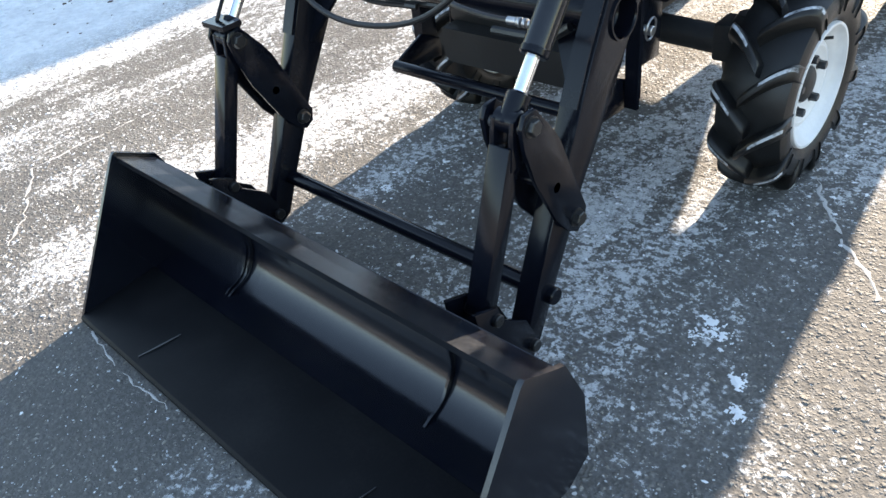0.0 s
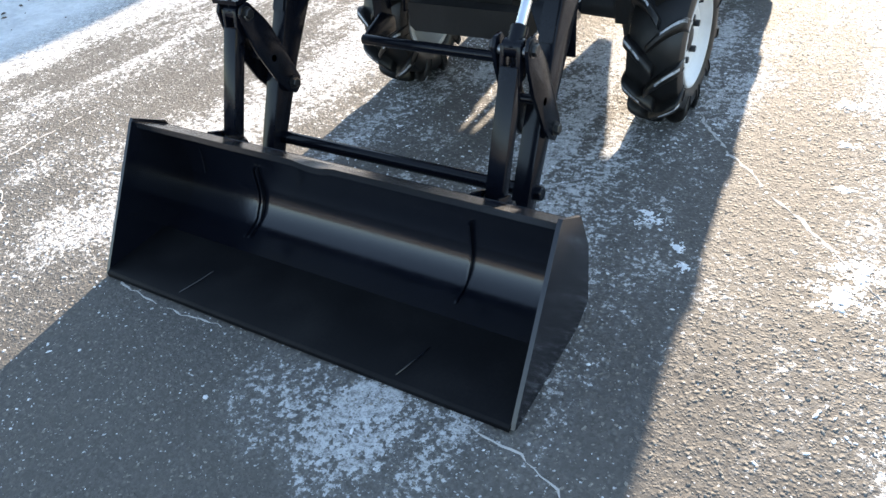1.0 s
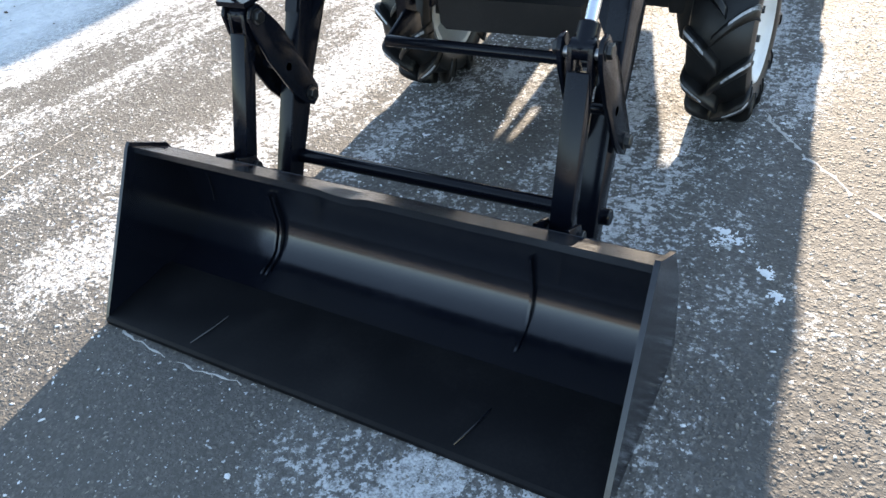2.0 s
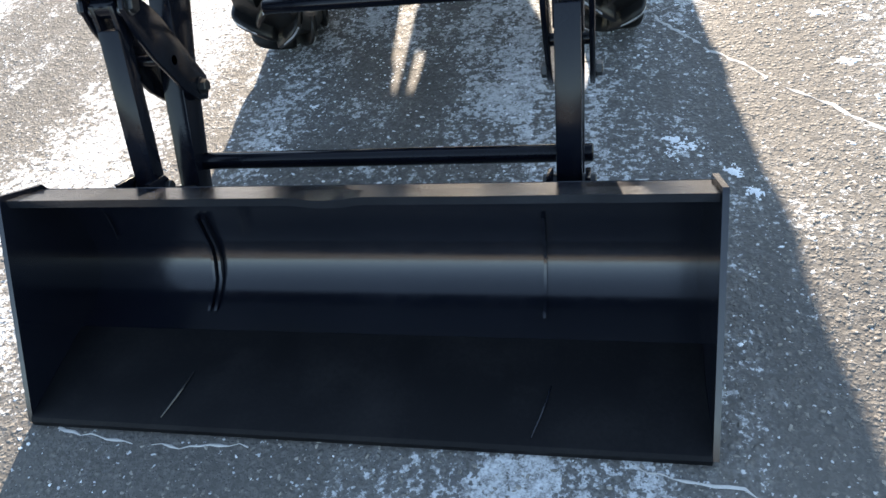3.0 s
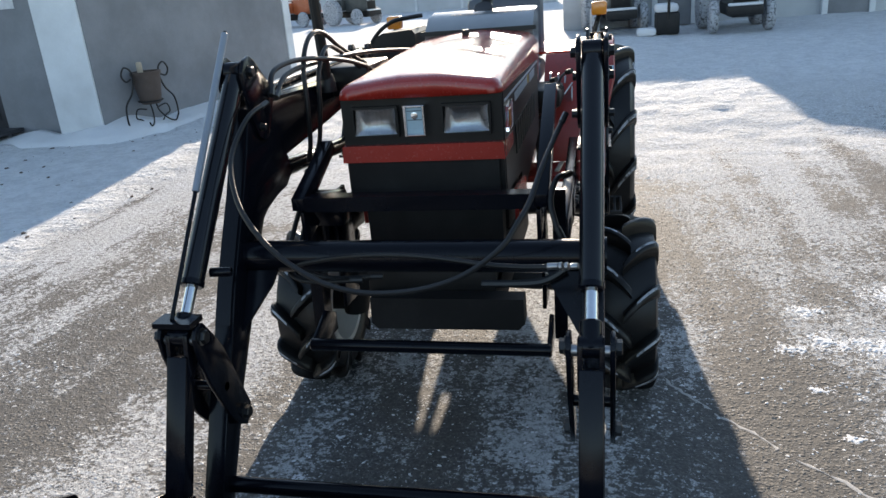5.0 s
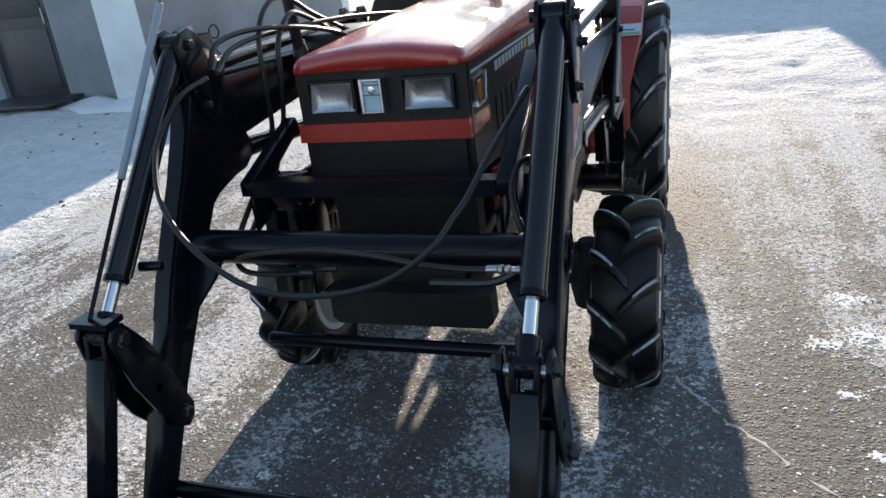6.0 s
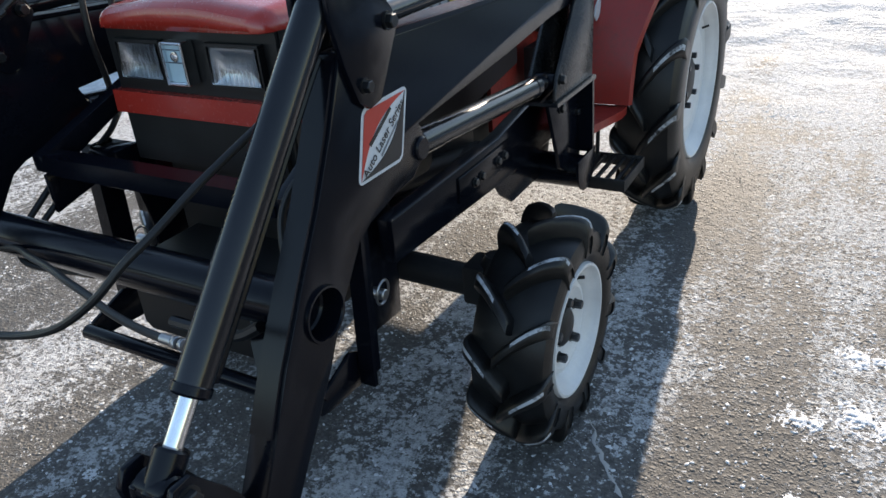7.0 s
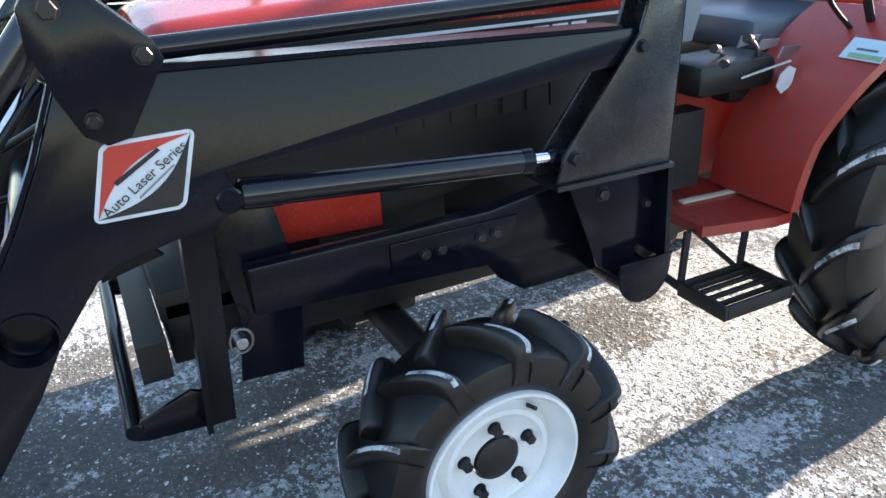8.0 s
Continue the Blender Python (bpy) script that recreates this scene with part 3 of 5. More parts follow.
for z0, z1 in ((0.15, 0.95), (1.1, 2.0)):
    part("door_panel", box((-8.27, 7.685, z0), (-7.43, 7.698, z1), bevel=0.004), DOOR, door)
part("door_handle", rod((-7.40, 7.66, 1.0), (-7.40, 7.66, 1.2), 0.012, rod((-7.40, 7.66, 1.1), (-7.40, 7.70, 1.1), 0.008)), STEEL, door)
tagged(part("doormat", box((-8.3, 6.85, 0.03), (-7.02, 7.58, 0.075), bevel=0.006), DOOR), "dark ribbed doormat half buried in snow", "doormat")
tagged(part("wall_notice", box((-7.0, 7.612, 1.55), (-6.72, 7.619, 1.85)), DECAL_W), "white paper notice with a green edge on the wall", "notice")


# Unseen wall, added to hide the bright horizon from the bucket's reflections.
tagged(part("reflection_wall", box((-40, -16.3, -0.2), (40, -16.0, 3.0)), DOOR), "unseen dark wall added behind the camera to darken reflections", "wall", kind="structure")


def snowbank(points, height, width, seed, label):
    """A low uneven bank of snow along a line."""
    bm = bmesh.new()
    rows = []
    for i in range(len(points) - 1):
        a, b = Vector(points[i]), Vector(points[i + 1])
        n = max(3, int((b - a).length / 0.12))
        for k in range(n + (i == len(points) - 2)):
            c = a.lerp(b, k / n)
            d = (b - a).normalized()
            o = Vector((d.y, -d.x, 0))
            h = height * (0.6 + 0.8 * noise.noise(Vector((c.x * 1.5, c.y * 1.5, seed))))
            rows.append([bm.verts.new((c + o * width * (q + 0.15 * noise.noise(Vector((c.x * 2, c.y * 2, seed + q))))).to_tuple()[:2] + (max(-0.10, h * z - 0.04) if z else -0.14,))
                         for q, z in ((-0.3, 0.0), (-0.28, 1.0), (-0.05, 0.95), (0.2, 0.7), (0.5, 0.4), (0.8, 0.15), (1.1, 0.0))])
    for a, b in zip(rows, rows[1:]):
        for k in range(6):
            bm.faces.new((a[k], a[k + 1], b[k + 1], b[k]))
    return tagged(part("snowbank", bm, SNOW, sharp=180), label, "snowbank", kind="stuff")


_a, _b = along_wall(0.05, 0.02, 0), along_wall(LENGTH, 0.02, 0)
snowbank([(-7.0, 7.52, 0), (-6.3, 7.25, 0), (-5.6, 7.25, 0), (_b.x, _b.y, 0)], 0.17, 0.45, 2.0, "low uneven bank of snow along the foot of the wall")


def planter():
    """A clay pot in a stand of curled iron."""
    at = along_wall(0.62, 0.21, 0.0)
    stand = empty("planter", at)
    u, o = WALL_DIR, WALL_OUT

    def P(s, out, z):
        return at + u * s + o * out + Vector((0, 0, z))
    pot = lathe([(0.26, 0.11), (0.28, 0.13), (0.50, 0.165), (0.63, 0.175), (0.63, 0.19), (0.67, 0.19), (0.67, 0.155), (0.58, 0.15)], at, axis="z", seg=24)
    part("pot", pot, CLAY, stand, "weathered brown clay pot")
    part("log", box((at.x - 0.09, at.y - 0.05, 0.55), (at.x - 0.03, at.y + 0.02, 0.79), bevel=0.02), WOOD, stand, "split pale firewood stub")
    for s in (-1, 1):
        curl = [P(s * 0.25, 0, 0.60), P(s * 0.33, 0, 0.58), P(s * 0.38, 0, 0.66), P(s * 0.32, 0, 0.75), P(s * 0.23, 0, 0.70), P(s * 0.22, 0, 0.57), P(s * 0.28, 0, 0.42), P(s * 0.40, 0, 0.28), P(s * 0.42, 0, 0.08), P(s * 0.38, 0, 0.01)]
        part("scroll_leg", sweep(curl, 0.011, seg=8), IRON, stand)
        foot = [P(s * 0.06, 0.02, 0.34), P(s * 0.05, 0.05, 0.18), P(s * 0.12, 0.12, 0.05), P(s * 0.20, 0.16, 0.01), P(s * 0.24, 0.17, 0.06)]
        part("foot_scroll", sweep(foot, 0.010, seg=8), IRON, stand)
        low = [P(s * 0.10, 0.0, 0.20), P(s * 0.24, 0.0, 0.22), P(s * 0.28, 0.0, 0.12), P(s * 0.20, 0.0, 0.08), P(s * 0.14, 0, 0.02)]
        part("low_scroll", sweep(low, 0.009, seg=8), IRON, stand)
    ring = [P(0.15 * math.cos(a), 0.15 * math.sin(a), 0.30) for a in [k * math.pi / 8 for k in range(17)]]
    part("pot_ring", sweep(ring, 0.009, seg=8), IRON, stand)
    return tagged(stand, "brown clay pot in a curled black iron stand in snow", "planter")


planter()


# ---- far sheds and parked machines ----
tagged(part("shed_wall", box((-0.6, 19.6, -0.1), (1.2, 19.9, 2.6)), SHEET), "pale sheet-metal wall of a low shed", "wall", kind="structure")
# The gable above the visible foot is added to shape the yard's shade edge.
tagged(part("barn_wall", prism([(1.203, -0.1), (1.203, 3.31), (6.0, 4.76), (12.0, 3.31), (12.0, -0.1)], 19.55, 19.9, axis="y"), SHEET), "pale barn wall with an unseen gable added to shade the snow", "wall", kind="structure")
tagged(part("shed_wall_east", box((12.003, 19.6, -0.1), (34.0, 19.9, 3.06)), SHEET), "pale sheet-metal wall of a long shed", "wall", kind="structure")
# Unseen roof that goes with the added gable.
tagged(part("barn_roof", prism([(1.0, 3.26), (6.0, 4.78), (12.2, 3.28), (12.2, 3.4), (6.0, 4.93), (1.0, 3.4)], 19.3, 28.0, axis="y"), SNOW), "unseen snow-covered roof over the added gable", "roof", kind="structure")
for i, (x0, x1) in enumerate(((1.75, 2.55), (5.7, 6.6), (8.6, 11.0), (14.0, 17.0))):
    d = part(f"door_{i + 2}", box((x0, 19.40, -0.05), (x1, 19.545, 2.75), bevel=0.01), PLASTER)
    tagged(d, "grey closed shed door with pale jambs", "door", kind="structure")
    for xa in (x0 - 0.14, x1 + 0.004):
        part("jamb", box((xa, 19.36, -0.05), (xa + 0.136, 19.546, 2.75), bevel=0.01), PILLAR, d)
fence = tagged(part("fence_wall", box((-32, 40.0, -0.1), (-2, 40.2, 2.4)), SHEET), "pale sheet fence at the far end of the yard", "fence", kind="structure")
for k in range(13):
    x = -32 + k * 2.5
    part("fence_post", box((x - 0.06, 39.93, -0.1), (x + 0.06, 39.998, 2.5)), PILLAR, fence)


def far_tractor(body, label):
    """A small parked tractor, front towards -y, with snow lying on it; built at the origin."""
    t = empty("parked_tractor")
    part("body", merge(box((-0.28, -0.9, 0.55), (0.28, 0.45, 1.2), bevel=0.05), box((-0.45, 0.45, 0.6), (0.45, 1.3, 1.05), bevel=0.05)), body, t)
    part("chassis", box((-0.22, -0.8, 0.3), (0.22, 1.1, 0.56), bevel=0.02), IRON, t)
    part("grille", box((-0.22, -0.925, 0.62), (0.22, -0.903, 0.92), bevel=0.008), RADIATOR, t)
    part("front_weight", box((-0.35, -1.12, 0.35), (0.35, -0.93, 0.55), bevel=0.03), IRON, t)
    for s in (-1, 1):
        w = part("front_wheel", lathe([(-0.08, 0.17), (-0.09, 0.29), (-0.05, 0.33), (0.05, 0.33), (0.09, 0.29), (0.08, 0.17)], (s * 0.55, -0.55, 0.33), seg=24), FROST, t)
        part("rim", lathe([(-0.06, 0.02), (-0.05, 0.165), (0.05, 0.165), (0.06, 0.02)], (s * 0.55, -0.55, 0.33), seg=20), RIM, w)
        w = part("rear_wheel", lathe([(-0.13, 0.3), (-0.14, 0.48), (-0.09, 0.54), (0.09, 0.54), (0.14, 0.48), (0.13, 0.3)], (s * 0.58, 0.95, 0.54), seg=28), FROST, t)
        part("rim", lathe([(-0.1, 0.02), (-0.08, 0.295), (0.08, 0.295), (0.1, 0.02)], (s * 0.58, 0.95, 0.54), seg=24), RIM, w)
        part("headlight", box((s * 0.16 - 0.07, -0.93, 0.95), (s * 0.16 + 0.07, -0.905, 1.08), bevel=0.008), DECAL_W, t)
    part("seat", merge(box((-0.22, 0.7, 1.05), (0.22, 1.1, 1.15), bevel=0.03), box((-0.22, 1.08, 1.1), (0.22, 1.18, 1.45), bevel=0.03)), BLACKPLASTIC, t)
    for s in (-1, 1):
        part("roll_post", rod((s * 0.4, 1.35, 0.9), (s * 0.4, 1.35, 2.0), 0.03), IRON, t)
    part("snow_cover", box((-0.27, -0.88, 1.19), (0.27, 0.44, 1.26), bevel=0.028), SNOW, t, "lying snow")
    for s in (-1, 1):
        part("fender_snow", box((s * 0.42 - 0.17, 0.5, 1.045), (s * 0.42 + 0.17, 1.28, 1.12), bevel=0.03), SNOW, t)
    part("seat_snow", box((-0.2, 0.72, 1.145), (0.2, 1.07, 1.21), bevel=0.028), SNOW, t)
    part("weight_snow", box((-0.33, -1.11, 0.545), (0.33, -0.94, 0.60), bevel=0.022), SNOW, t)
    return tagged(t, label, "tractor", "parked tractors")


one = far_tractor(GREEN_PAINT, "dark parked tractor with front loader under lying snow")
one.location = (3.25, 16.9, -0.045)
copy_thing(one, pose(0.72, 18.2, -0.045, 0, 0, 6))
copy_thing(one, pose(-9.9, 31.0, -0.045, 0, 0, 60))
implement = tagged(empty("farm_implement", (1.8, 16.9, -0.045)), "small dark farm implement under lying snow", "implement")
part("frame", merge(box((1.55, 16.6, -0.045), (2.05, 17.2, 0.42), bevel=0.05), rod((1.8, 16.4, 0.3), (1.8, 16.4, 0.72), 0.03)), IRON, implement)
part("snow_cover", box((1.53, 16.62, 0.41), (2.03, 17.18, 0.60), bevel=0.08), SNOW, implement)
part("snow_heap", box((1.15, 16.5, -0.05), (1.56, 16.9, 0.12), bevel=0.06), SNOW, implement)
two = far_tractor(ORANGE_PAINT, "orange parked tractor seen far across the snowy yard")
two.location, two.rotation_euler = (-12.9, 32.5, -0.045), (0, 0, radians(60))


# ---- the bucket ----
def arc(cy, cz, r, a0, a1, n):
    return [(cy + r * math.cos(radians(a0 + (a1 - a0) * k / n)), cz + r * math.sin(radians(a0 + (a1 - a0) * k / n))) for k in range(n + 1)]


BX = 0.75
FT, RT, APEX = (0.300, 0.425), (0.402, 0.368), (0.470, 0.050)
loader = empty("front_loader", (XC, 0.9, 0))
tagged(loader, "black front loader with bucket mounted on a red tractor", "front loader")


def shell(profile, t, x0, x1):
    """A bent sheet of thickness t along an open profile (y, z)."""
    outer = []
    for i, (y, z) in enumerate(profile):
        y0, z0 = profile[max(i - 1, 0)]
        y1, z1 = profile[min(i + 1, len(profile) - 1)]
        d = Vector((y1 - y0, z1 - z0)).normalized()
        outer.append((y + d.y * t, z - d.x * t))
    return prism(list(profile) + outer[::-1], x0, x1)


inner = [(0.004, 0.022), (0.15, 0.029), (0.25, 0.034)] + arc(0.316, 0.168, 0.130, -86, 4, 12) + [(0.445, 0.25), (0.398, 0.364)]
bucket = part("bucket", shell(inner, 0.008, -BX + 0.006, BX - 0.006), BUCKET, loader, "long black steel bucket resting on the ground", sharp=50)
part("top_channel", bevelled(prism([(FT[0] + 0.058, FT[1] - 0.034), (RT[0], RT[1]), (RT[0] - 0.004, RT[1] - 0.008), (FT[0] + 0.056, FT[1] - 0.043)], -BX + 0.007, BX - 0.007), 0.0015), BUCKET, bucket)
lip = bmesh.new()
xs = [-BX + 0.007 + (2 * BX - 0.014) * k / 60 for k in range(61)]
rows = []
for x in xs:
    dent = 0.015 * math.exp(-((x + 0.01) / 0.055) ** 4) + 0.002 * noise.noise(Vector((x * 5, 2.0, 0)))
    rows.append([lip.verts.new((x, y + dent * 0.5, z - dent * q)) for y, z, q in ((FT[0], FT[1], 1), (FT[0] + 0.057, FT[1] - 0.031, 0.3), (FT[0] + 0.056, FT[1] - 0.040, 0.3), (FT[0] + 0.010, FT[1] - 0.014, 1), (FT[0] + 0.008, FT[1] - 0.022, 1), (FT[0] + 0.001, FT[1] - 0.022, 1))])
for a, b in zip(rows, rows[1:]):
    for k in range(6):
        lip.faces.new((a[k], a[(k + 1) % 6], b[(k + 1) % 6], b[k]))
lip.faces.new(rows[0])
lip.faces.new(rows[-1][::-1])
part("top_lip", lip, FLANGE, bucket, "worn dark grey top lip with a dent", sharp=30)
for s in (-1, 1):
    plate = [(0.0, 0.012), (0.02, 0.004), (0.40, 0.012), APEX, (0.466, 0.245), (RT[0] + 0.010, RT[1] + 0.008), (RT[0] - 0.01, RT[1] + 0.018), (FT[0], FT[1] + 0.014), (FT[0] - 0.012, FT[1] + 0.004)]
    part("side_plate", bevelled(prism(plate, s * BX - 0.006, s * BX + 0.006), 0.002), BUCKET, bucket)
part("cutting_edge", bevelled(prism([(-0.004, 0.004), (0.26, 0.018), (0.26, 0.0362), (0.25, 0.0355), (0.15, 0.0312), (0.004, 0.0245), (-0.004, 0.018)], -BX + 0.0065, BX - 0.0065), 0.0015), EDGE, bucket, "matt worn cutting edge")
for x in (-0.414, -0.396, 0.412):
    rib = [(0.315, 0.040)] + arc(0.316, 0.168, 0.126, -84, 4, 10) + [(0.442, 0.245), (0.432, 0.24)] + arc(0.316, 0.168, 0.114, 4, -40, 6) + arc(0.316, 0.168, 0.120, -52, -80, 4)
    part("rib", prism(rib, x - 0.0036, x + 0.0036), BUCKET, bucket)
for x in (-0.42, 0.40):
    part("weld_seam", sweep([(x, 0.02, 0.027), (x + 0.02, 0.08, 0.031), (x + 0.035, 0.14, 0.034)], [0.0016, 0.0026, 0.0014], seg=6), BUCKET, bucket)
part("weld_seam", sweep([(-0.66, 0.43, 0.33), (-0.655, 0.44, 0.25), (-0.66, 0.435, 0.17)], 0.003, seg=6), BUCKET, bucket)


# ---- the loader's arms ----
def arm_plate(points, x0, x1, width=0.004):
    bm = prism(points, x0, x1)
    bmesh.ops.recalc_face_normals(bm, faces=bm.faces)
    return bevelled(bm, width, 2, 25)


BOOM = [(0.560, 0.125), (0.575, 0.085), (0.615, 0.072), (0.655, 0.092), (0.725, 0.215), (0.805, 0.345), (0.850, 0.425), (0.950, 0.562), (1.010, 0.645), (1.055, 0.722), (1.140, 0.830), (1.178, 0.850),
        (1.27, 0.872), (1.335, 0.878), (1.378, 0.905), (1.385, 0.95), (1.372, 0.975), (1.78, 1.008), (2.06, 1.038), (2.25, 1.046), (2.285, 1.085), (2.25, 1.118), (2.20, 1.120), (1.283, 1.156), (1.155, 1.160),
        (1.100, 1.040), (1.045, 0.940), (0.975, 0.830), (0.905, 0.715), (0.830, 0.570), (0.735, 0.395), (0.690, 0.305), (0.650, 0.225), (0.605, 0.130)]
EAR = [(1.150, 1.295), (1.185, 1.305), (1.212, 1.290), (1.300, 1.205), (1.312, 1.175), (1.296, 1.150), (1.240, 1.062), (1.205, 1.055), (1.175, 1.075), (1.150, 1.135), (1.128, 1.215), (1.128, 1.265)]
ROCKER = [(0.625, 0.685), (0.640, 0.710), (0.672, 0.712), (0.725, 0.640), (0.745, 0.605), (0.805, 0.445), (0.826, 0.390), (0.816, 0.356), (0.788, 0.340), (0.755, 0.362), (0.715, 0.415), (0.655, 0.545), (0.630, 0.635)]
TOWER = [(2.045, 0.815), (2.352, 0.812), (2.362, 1.215), (2.345, 1.235), (2.29, 1.235), (2.272, 1.20), (2.245, 1.110), (2.065, 0.880)]


def side(x):
    """x for the arm on +x, and its mirror."""
    return lambda s: XC + s * (x - XC)


def bolt(at, r, h, s, parent, material=BOLT, name="bolt"):
    """A hexagon bolt head on a washer, facing along s * x."""
    x, y, z = at
    bm = lathe([(0, r * 1.25), (s * 0.003, r * 1.25), (s * 0.003, r)], (x, y, z), seg=16)
    merge(bm, lathe([(s * 0.003, r), (s * (0.003 + h * 0.85), r), (s * (0.003 + h), r * 0.85)], (x, y, z), seg=6))
    return part(name, bm, material, parent)


for s in (-1, 1):
    X = lambda x, s=s: XC + s * (x - XC)
    boom = part("boom", arm_plate(BOOM, X(0.440), X(0.497)), LOADER, loader, "bent black box-section loader arm")
    bore(boom, (X(0.455), 1.015, 0.757), (X(0.520), 1.015, 0.757), 0.0455)
    part("top_rail", bevelled(prism([(1.29, 1.158), (2.20, 1.122), (2.20, 1.128), (1.29, 1.166)], X(0.436), X(0.500)), 0.002), LOADER, boom)
    part("rail_edge", bevelled(prism([(1.29, 1.157), (2.20, 1.121), (2.20, 1.129), (1.29, 1.167)], X(0.5003), X(0.507)), 0.0015), LOADER, boom)
    part("front_strip", bevelled(prism([(0.850, 0.612), (0.900, 0.708), (0.970, 0.824), (1.040, 0.934), (1.095, 1.034), (1.150, 1.154), (1.144, 1.158), (1.088, 1.038), (1.034, 0.939), (0.964, 0.829), (0.894, 0.713), (0.844, 0.616)], X(0.446), X(0.491)), 0.002), LOADER, boom)
    for x0, x1 in ((0.4975, 0.5095), (0.4275, 0.4395)):
        ear = part("knee_plate", arm_plate(EAR, X(x0), X(x1), 0.003), LOADER, loader)
        out = s if x0 > 0.45 else -s
        xf = X(x1 if x0 > 0.45 else x0)
        for y, z, r in ((1.168, 1.262, 0.015), (1.282, 1.186, 0.013), (1.193, 1.098, 0.011)):
            bolt((xf, y, z), r, 0.012, out, ear)
    for x0, x1 in ((0.510, 0.522), (0.414, 0.426)):
        rocker = part("rocker_arm", arm_plate(ROCKER, X(x0), X(x1), 0.003), LOADER, loader)
        out = s if x0 > 0.45 else -s
        xf = X(x1 if x0 > 0.45 else x0)
        bolt((xf, 0.655, 0.680), 0.018, 0.012, out, rocker)
        bolt((xf, 0.785, 0.384), 0.018, 0.014, out, rocker)
    part("rocker_spacer", rod((X(0.414), 0.722, 0.50), (X(0.522), 0.722, 0.50), 0.014), LOADER, loader)
    # the tilt cylinder: barrel, bright rod, gland and clevis
    top, low = Vector((X(0.469), 1.168, 1.262)), Vector((X(0.469), 0.655, 0.680))
    d = (low - top).normalized()
    cyl = part("tilt_cylinder", rod(top + d * 0.02, low - d * 0.135, 0.0285, soft=0.004), BARREL, loader, "glossy black hydraulic barrel")
    part("piston_rod", rod(low - d * 0.14, low - d * 0.05, 0.0150), CHROME, cyl, "bright chrome piston rod")
    part("gland", rod(low - d * 0.150, low - d * 0.130, 0.0305), LOADER, cyl)
    part("clevis", rod(low - d * 0.058, low + d * 0.012, 0.026, rod((X(0.440), low.y, low.z), (X(0.498), low.y, low.z), 0.026)), LOADER, cyl)
    part("eye", rod((X(0.442), top.y, top.z), (X(0.495), top.y, top.z), 0.030), LOADER, cyl)
    nrm = Vector((0, d.z, -d.y))
    nrm = nrm if nrm.y < 0 else -nrm
    part("feed_pipe", sweep([top + d * 0.10 - nrm * 0.045, top + d * 0.2 - nrm * 0.042, low - d * 0.19 - nrm * 0.042, low - d * 0.165 - nrm * 0.036, low - d * 0.16 - nrm * 0.02], 0.007, seg=8), LOADER, cyl)
    # the link from rocker to bucket
    la, lb = Vector((X(0.469), 0.650, 0.672)), Vector((X(0.469), 0.495, 0.288))
    link = bmesh.new()
    dd = (lb - la).normalized()
    nn = Vector((0, -dd.z, dd.y))
    for a, w0, w1 in ((-0.026, 0.026, 0.020), ):
        ring0 = [la + Vector((sx * 0.027, 0, 0)) + nn * sn * 0.022 for sx, sn in ((-1, -1), (1, -1), (1, 1), (-1, 1))]
        ring1 = [lb + Vector((sx * 0.027, 0, 0)) + nn * sn * 0.022 for sx, sn in ((-1, -1), (1, -1), (1, 1), (-1, 1))]
        r0, r1 = [link.verts.new(p + dd * 0.04) for p in ring0], [link.verts.new(p) for p in ring1]
        link.faces.new(r0[::-1])
        link.faces.new(r1)
        for i in range(4):
            link.faces.new((r0[i], r0[(i + 1) % 4], r1[(i + 1) % 4], r1[i]))
    bmesh.ops.recalc_face_normals(link, faces=link.faces)
    bevelled(link, 0.004, 2)
    for sx in (-0.024, 0.024):
        merge(link, arm_plate([(0.630, 0.694), (0.658, 0.700), (0.682, 0.676), (0.658, 0.600), (0.610, 0.590)], X(0.469) + sx - 0.006, X(0.469) + sx + 0.006, 0.002))
    lk = part("bucket_link", link, LOADER, loader)
    part("pin", rod((X(0.410), la.y, la.z), (X(0.524), la.y, la.z), 0.013), STEEL, lk)
    # ears on the back of the bucket
    for xo in (-0.040, 0.040):
        part("bucket_ear", arm_plate([(0.435, 0.350), (0.505, 0.320), (0.520, 0.270), (0.590, 0.215), (0.625, 0.13), (0.600, 0.075), (0.50, 0.05), (0.460, 0.06), (0.452, 0.2)], X(0.469) + xo - 0.006, X(0.469) + xo + 0.006, 0.003), LOADER, loader)
    part("lower_pin", rod((X(0.410), 0.605, 0.125), (X(0.528), 0.605, 0.125), 0.016), BOLT, loader)
    part("upper_pin", rod((X(0.412), 0.495, 0.292), (X(0.526), 0.495, 0.292), 0.015), BOLT, loader)
    # gusset between the arm and the torque tube
    g = bmesh.new()
    corners = [(X(x), 0.850 + (z - 0.5) * 0.60, z) for x, z in ((0.439, 0.74), (0.345, 0.74), (0.362, 0.69), (0.439, 0.575))]
    g0, g1 = [g.verts.new(p) for p in corners], [g.verts.new((p[0], p[1] + 0.012, p[2] - 0.006)) for p in corners]
    g.faces.new(g0)
    g.faces.new(g1[::-1])
    for i in range(4):
        g.faces.new((g0[i], g0[(i + 1) % 4], g1[(i + 1) % 4], g1[i]))
    part("gusset", g, LOADER, loader)
    # self-levelling rod along the top
    part("levelling_rod", rod((X(0.468), 1.282, 1.186), (X(0.468), 2.31, 1.196), 0.0195), BARREL, loader, "dark glossy tube along the top of the arm")
    # lift cylinder
    c0, c1 = Vector((X(0.470), 1.372, 0.925)), Vector((X(0.470), 2.085, 0.862))
    cd = (c1 - c0).normalized()
    lift = part("lift_cylinder", rod(c0 + cd * 0.02, c1 - cd * 0.085, 0.0275), BARREL, loader, "glossy black lift cylinder")
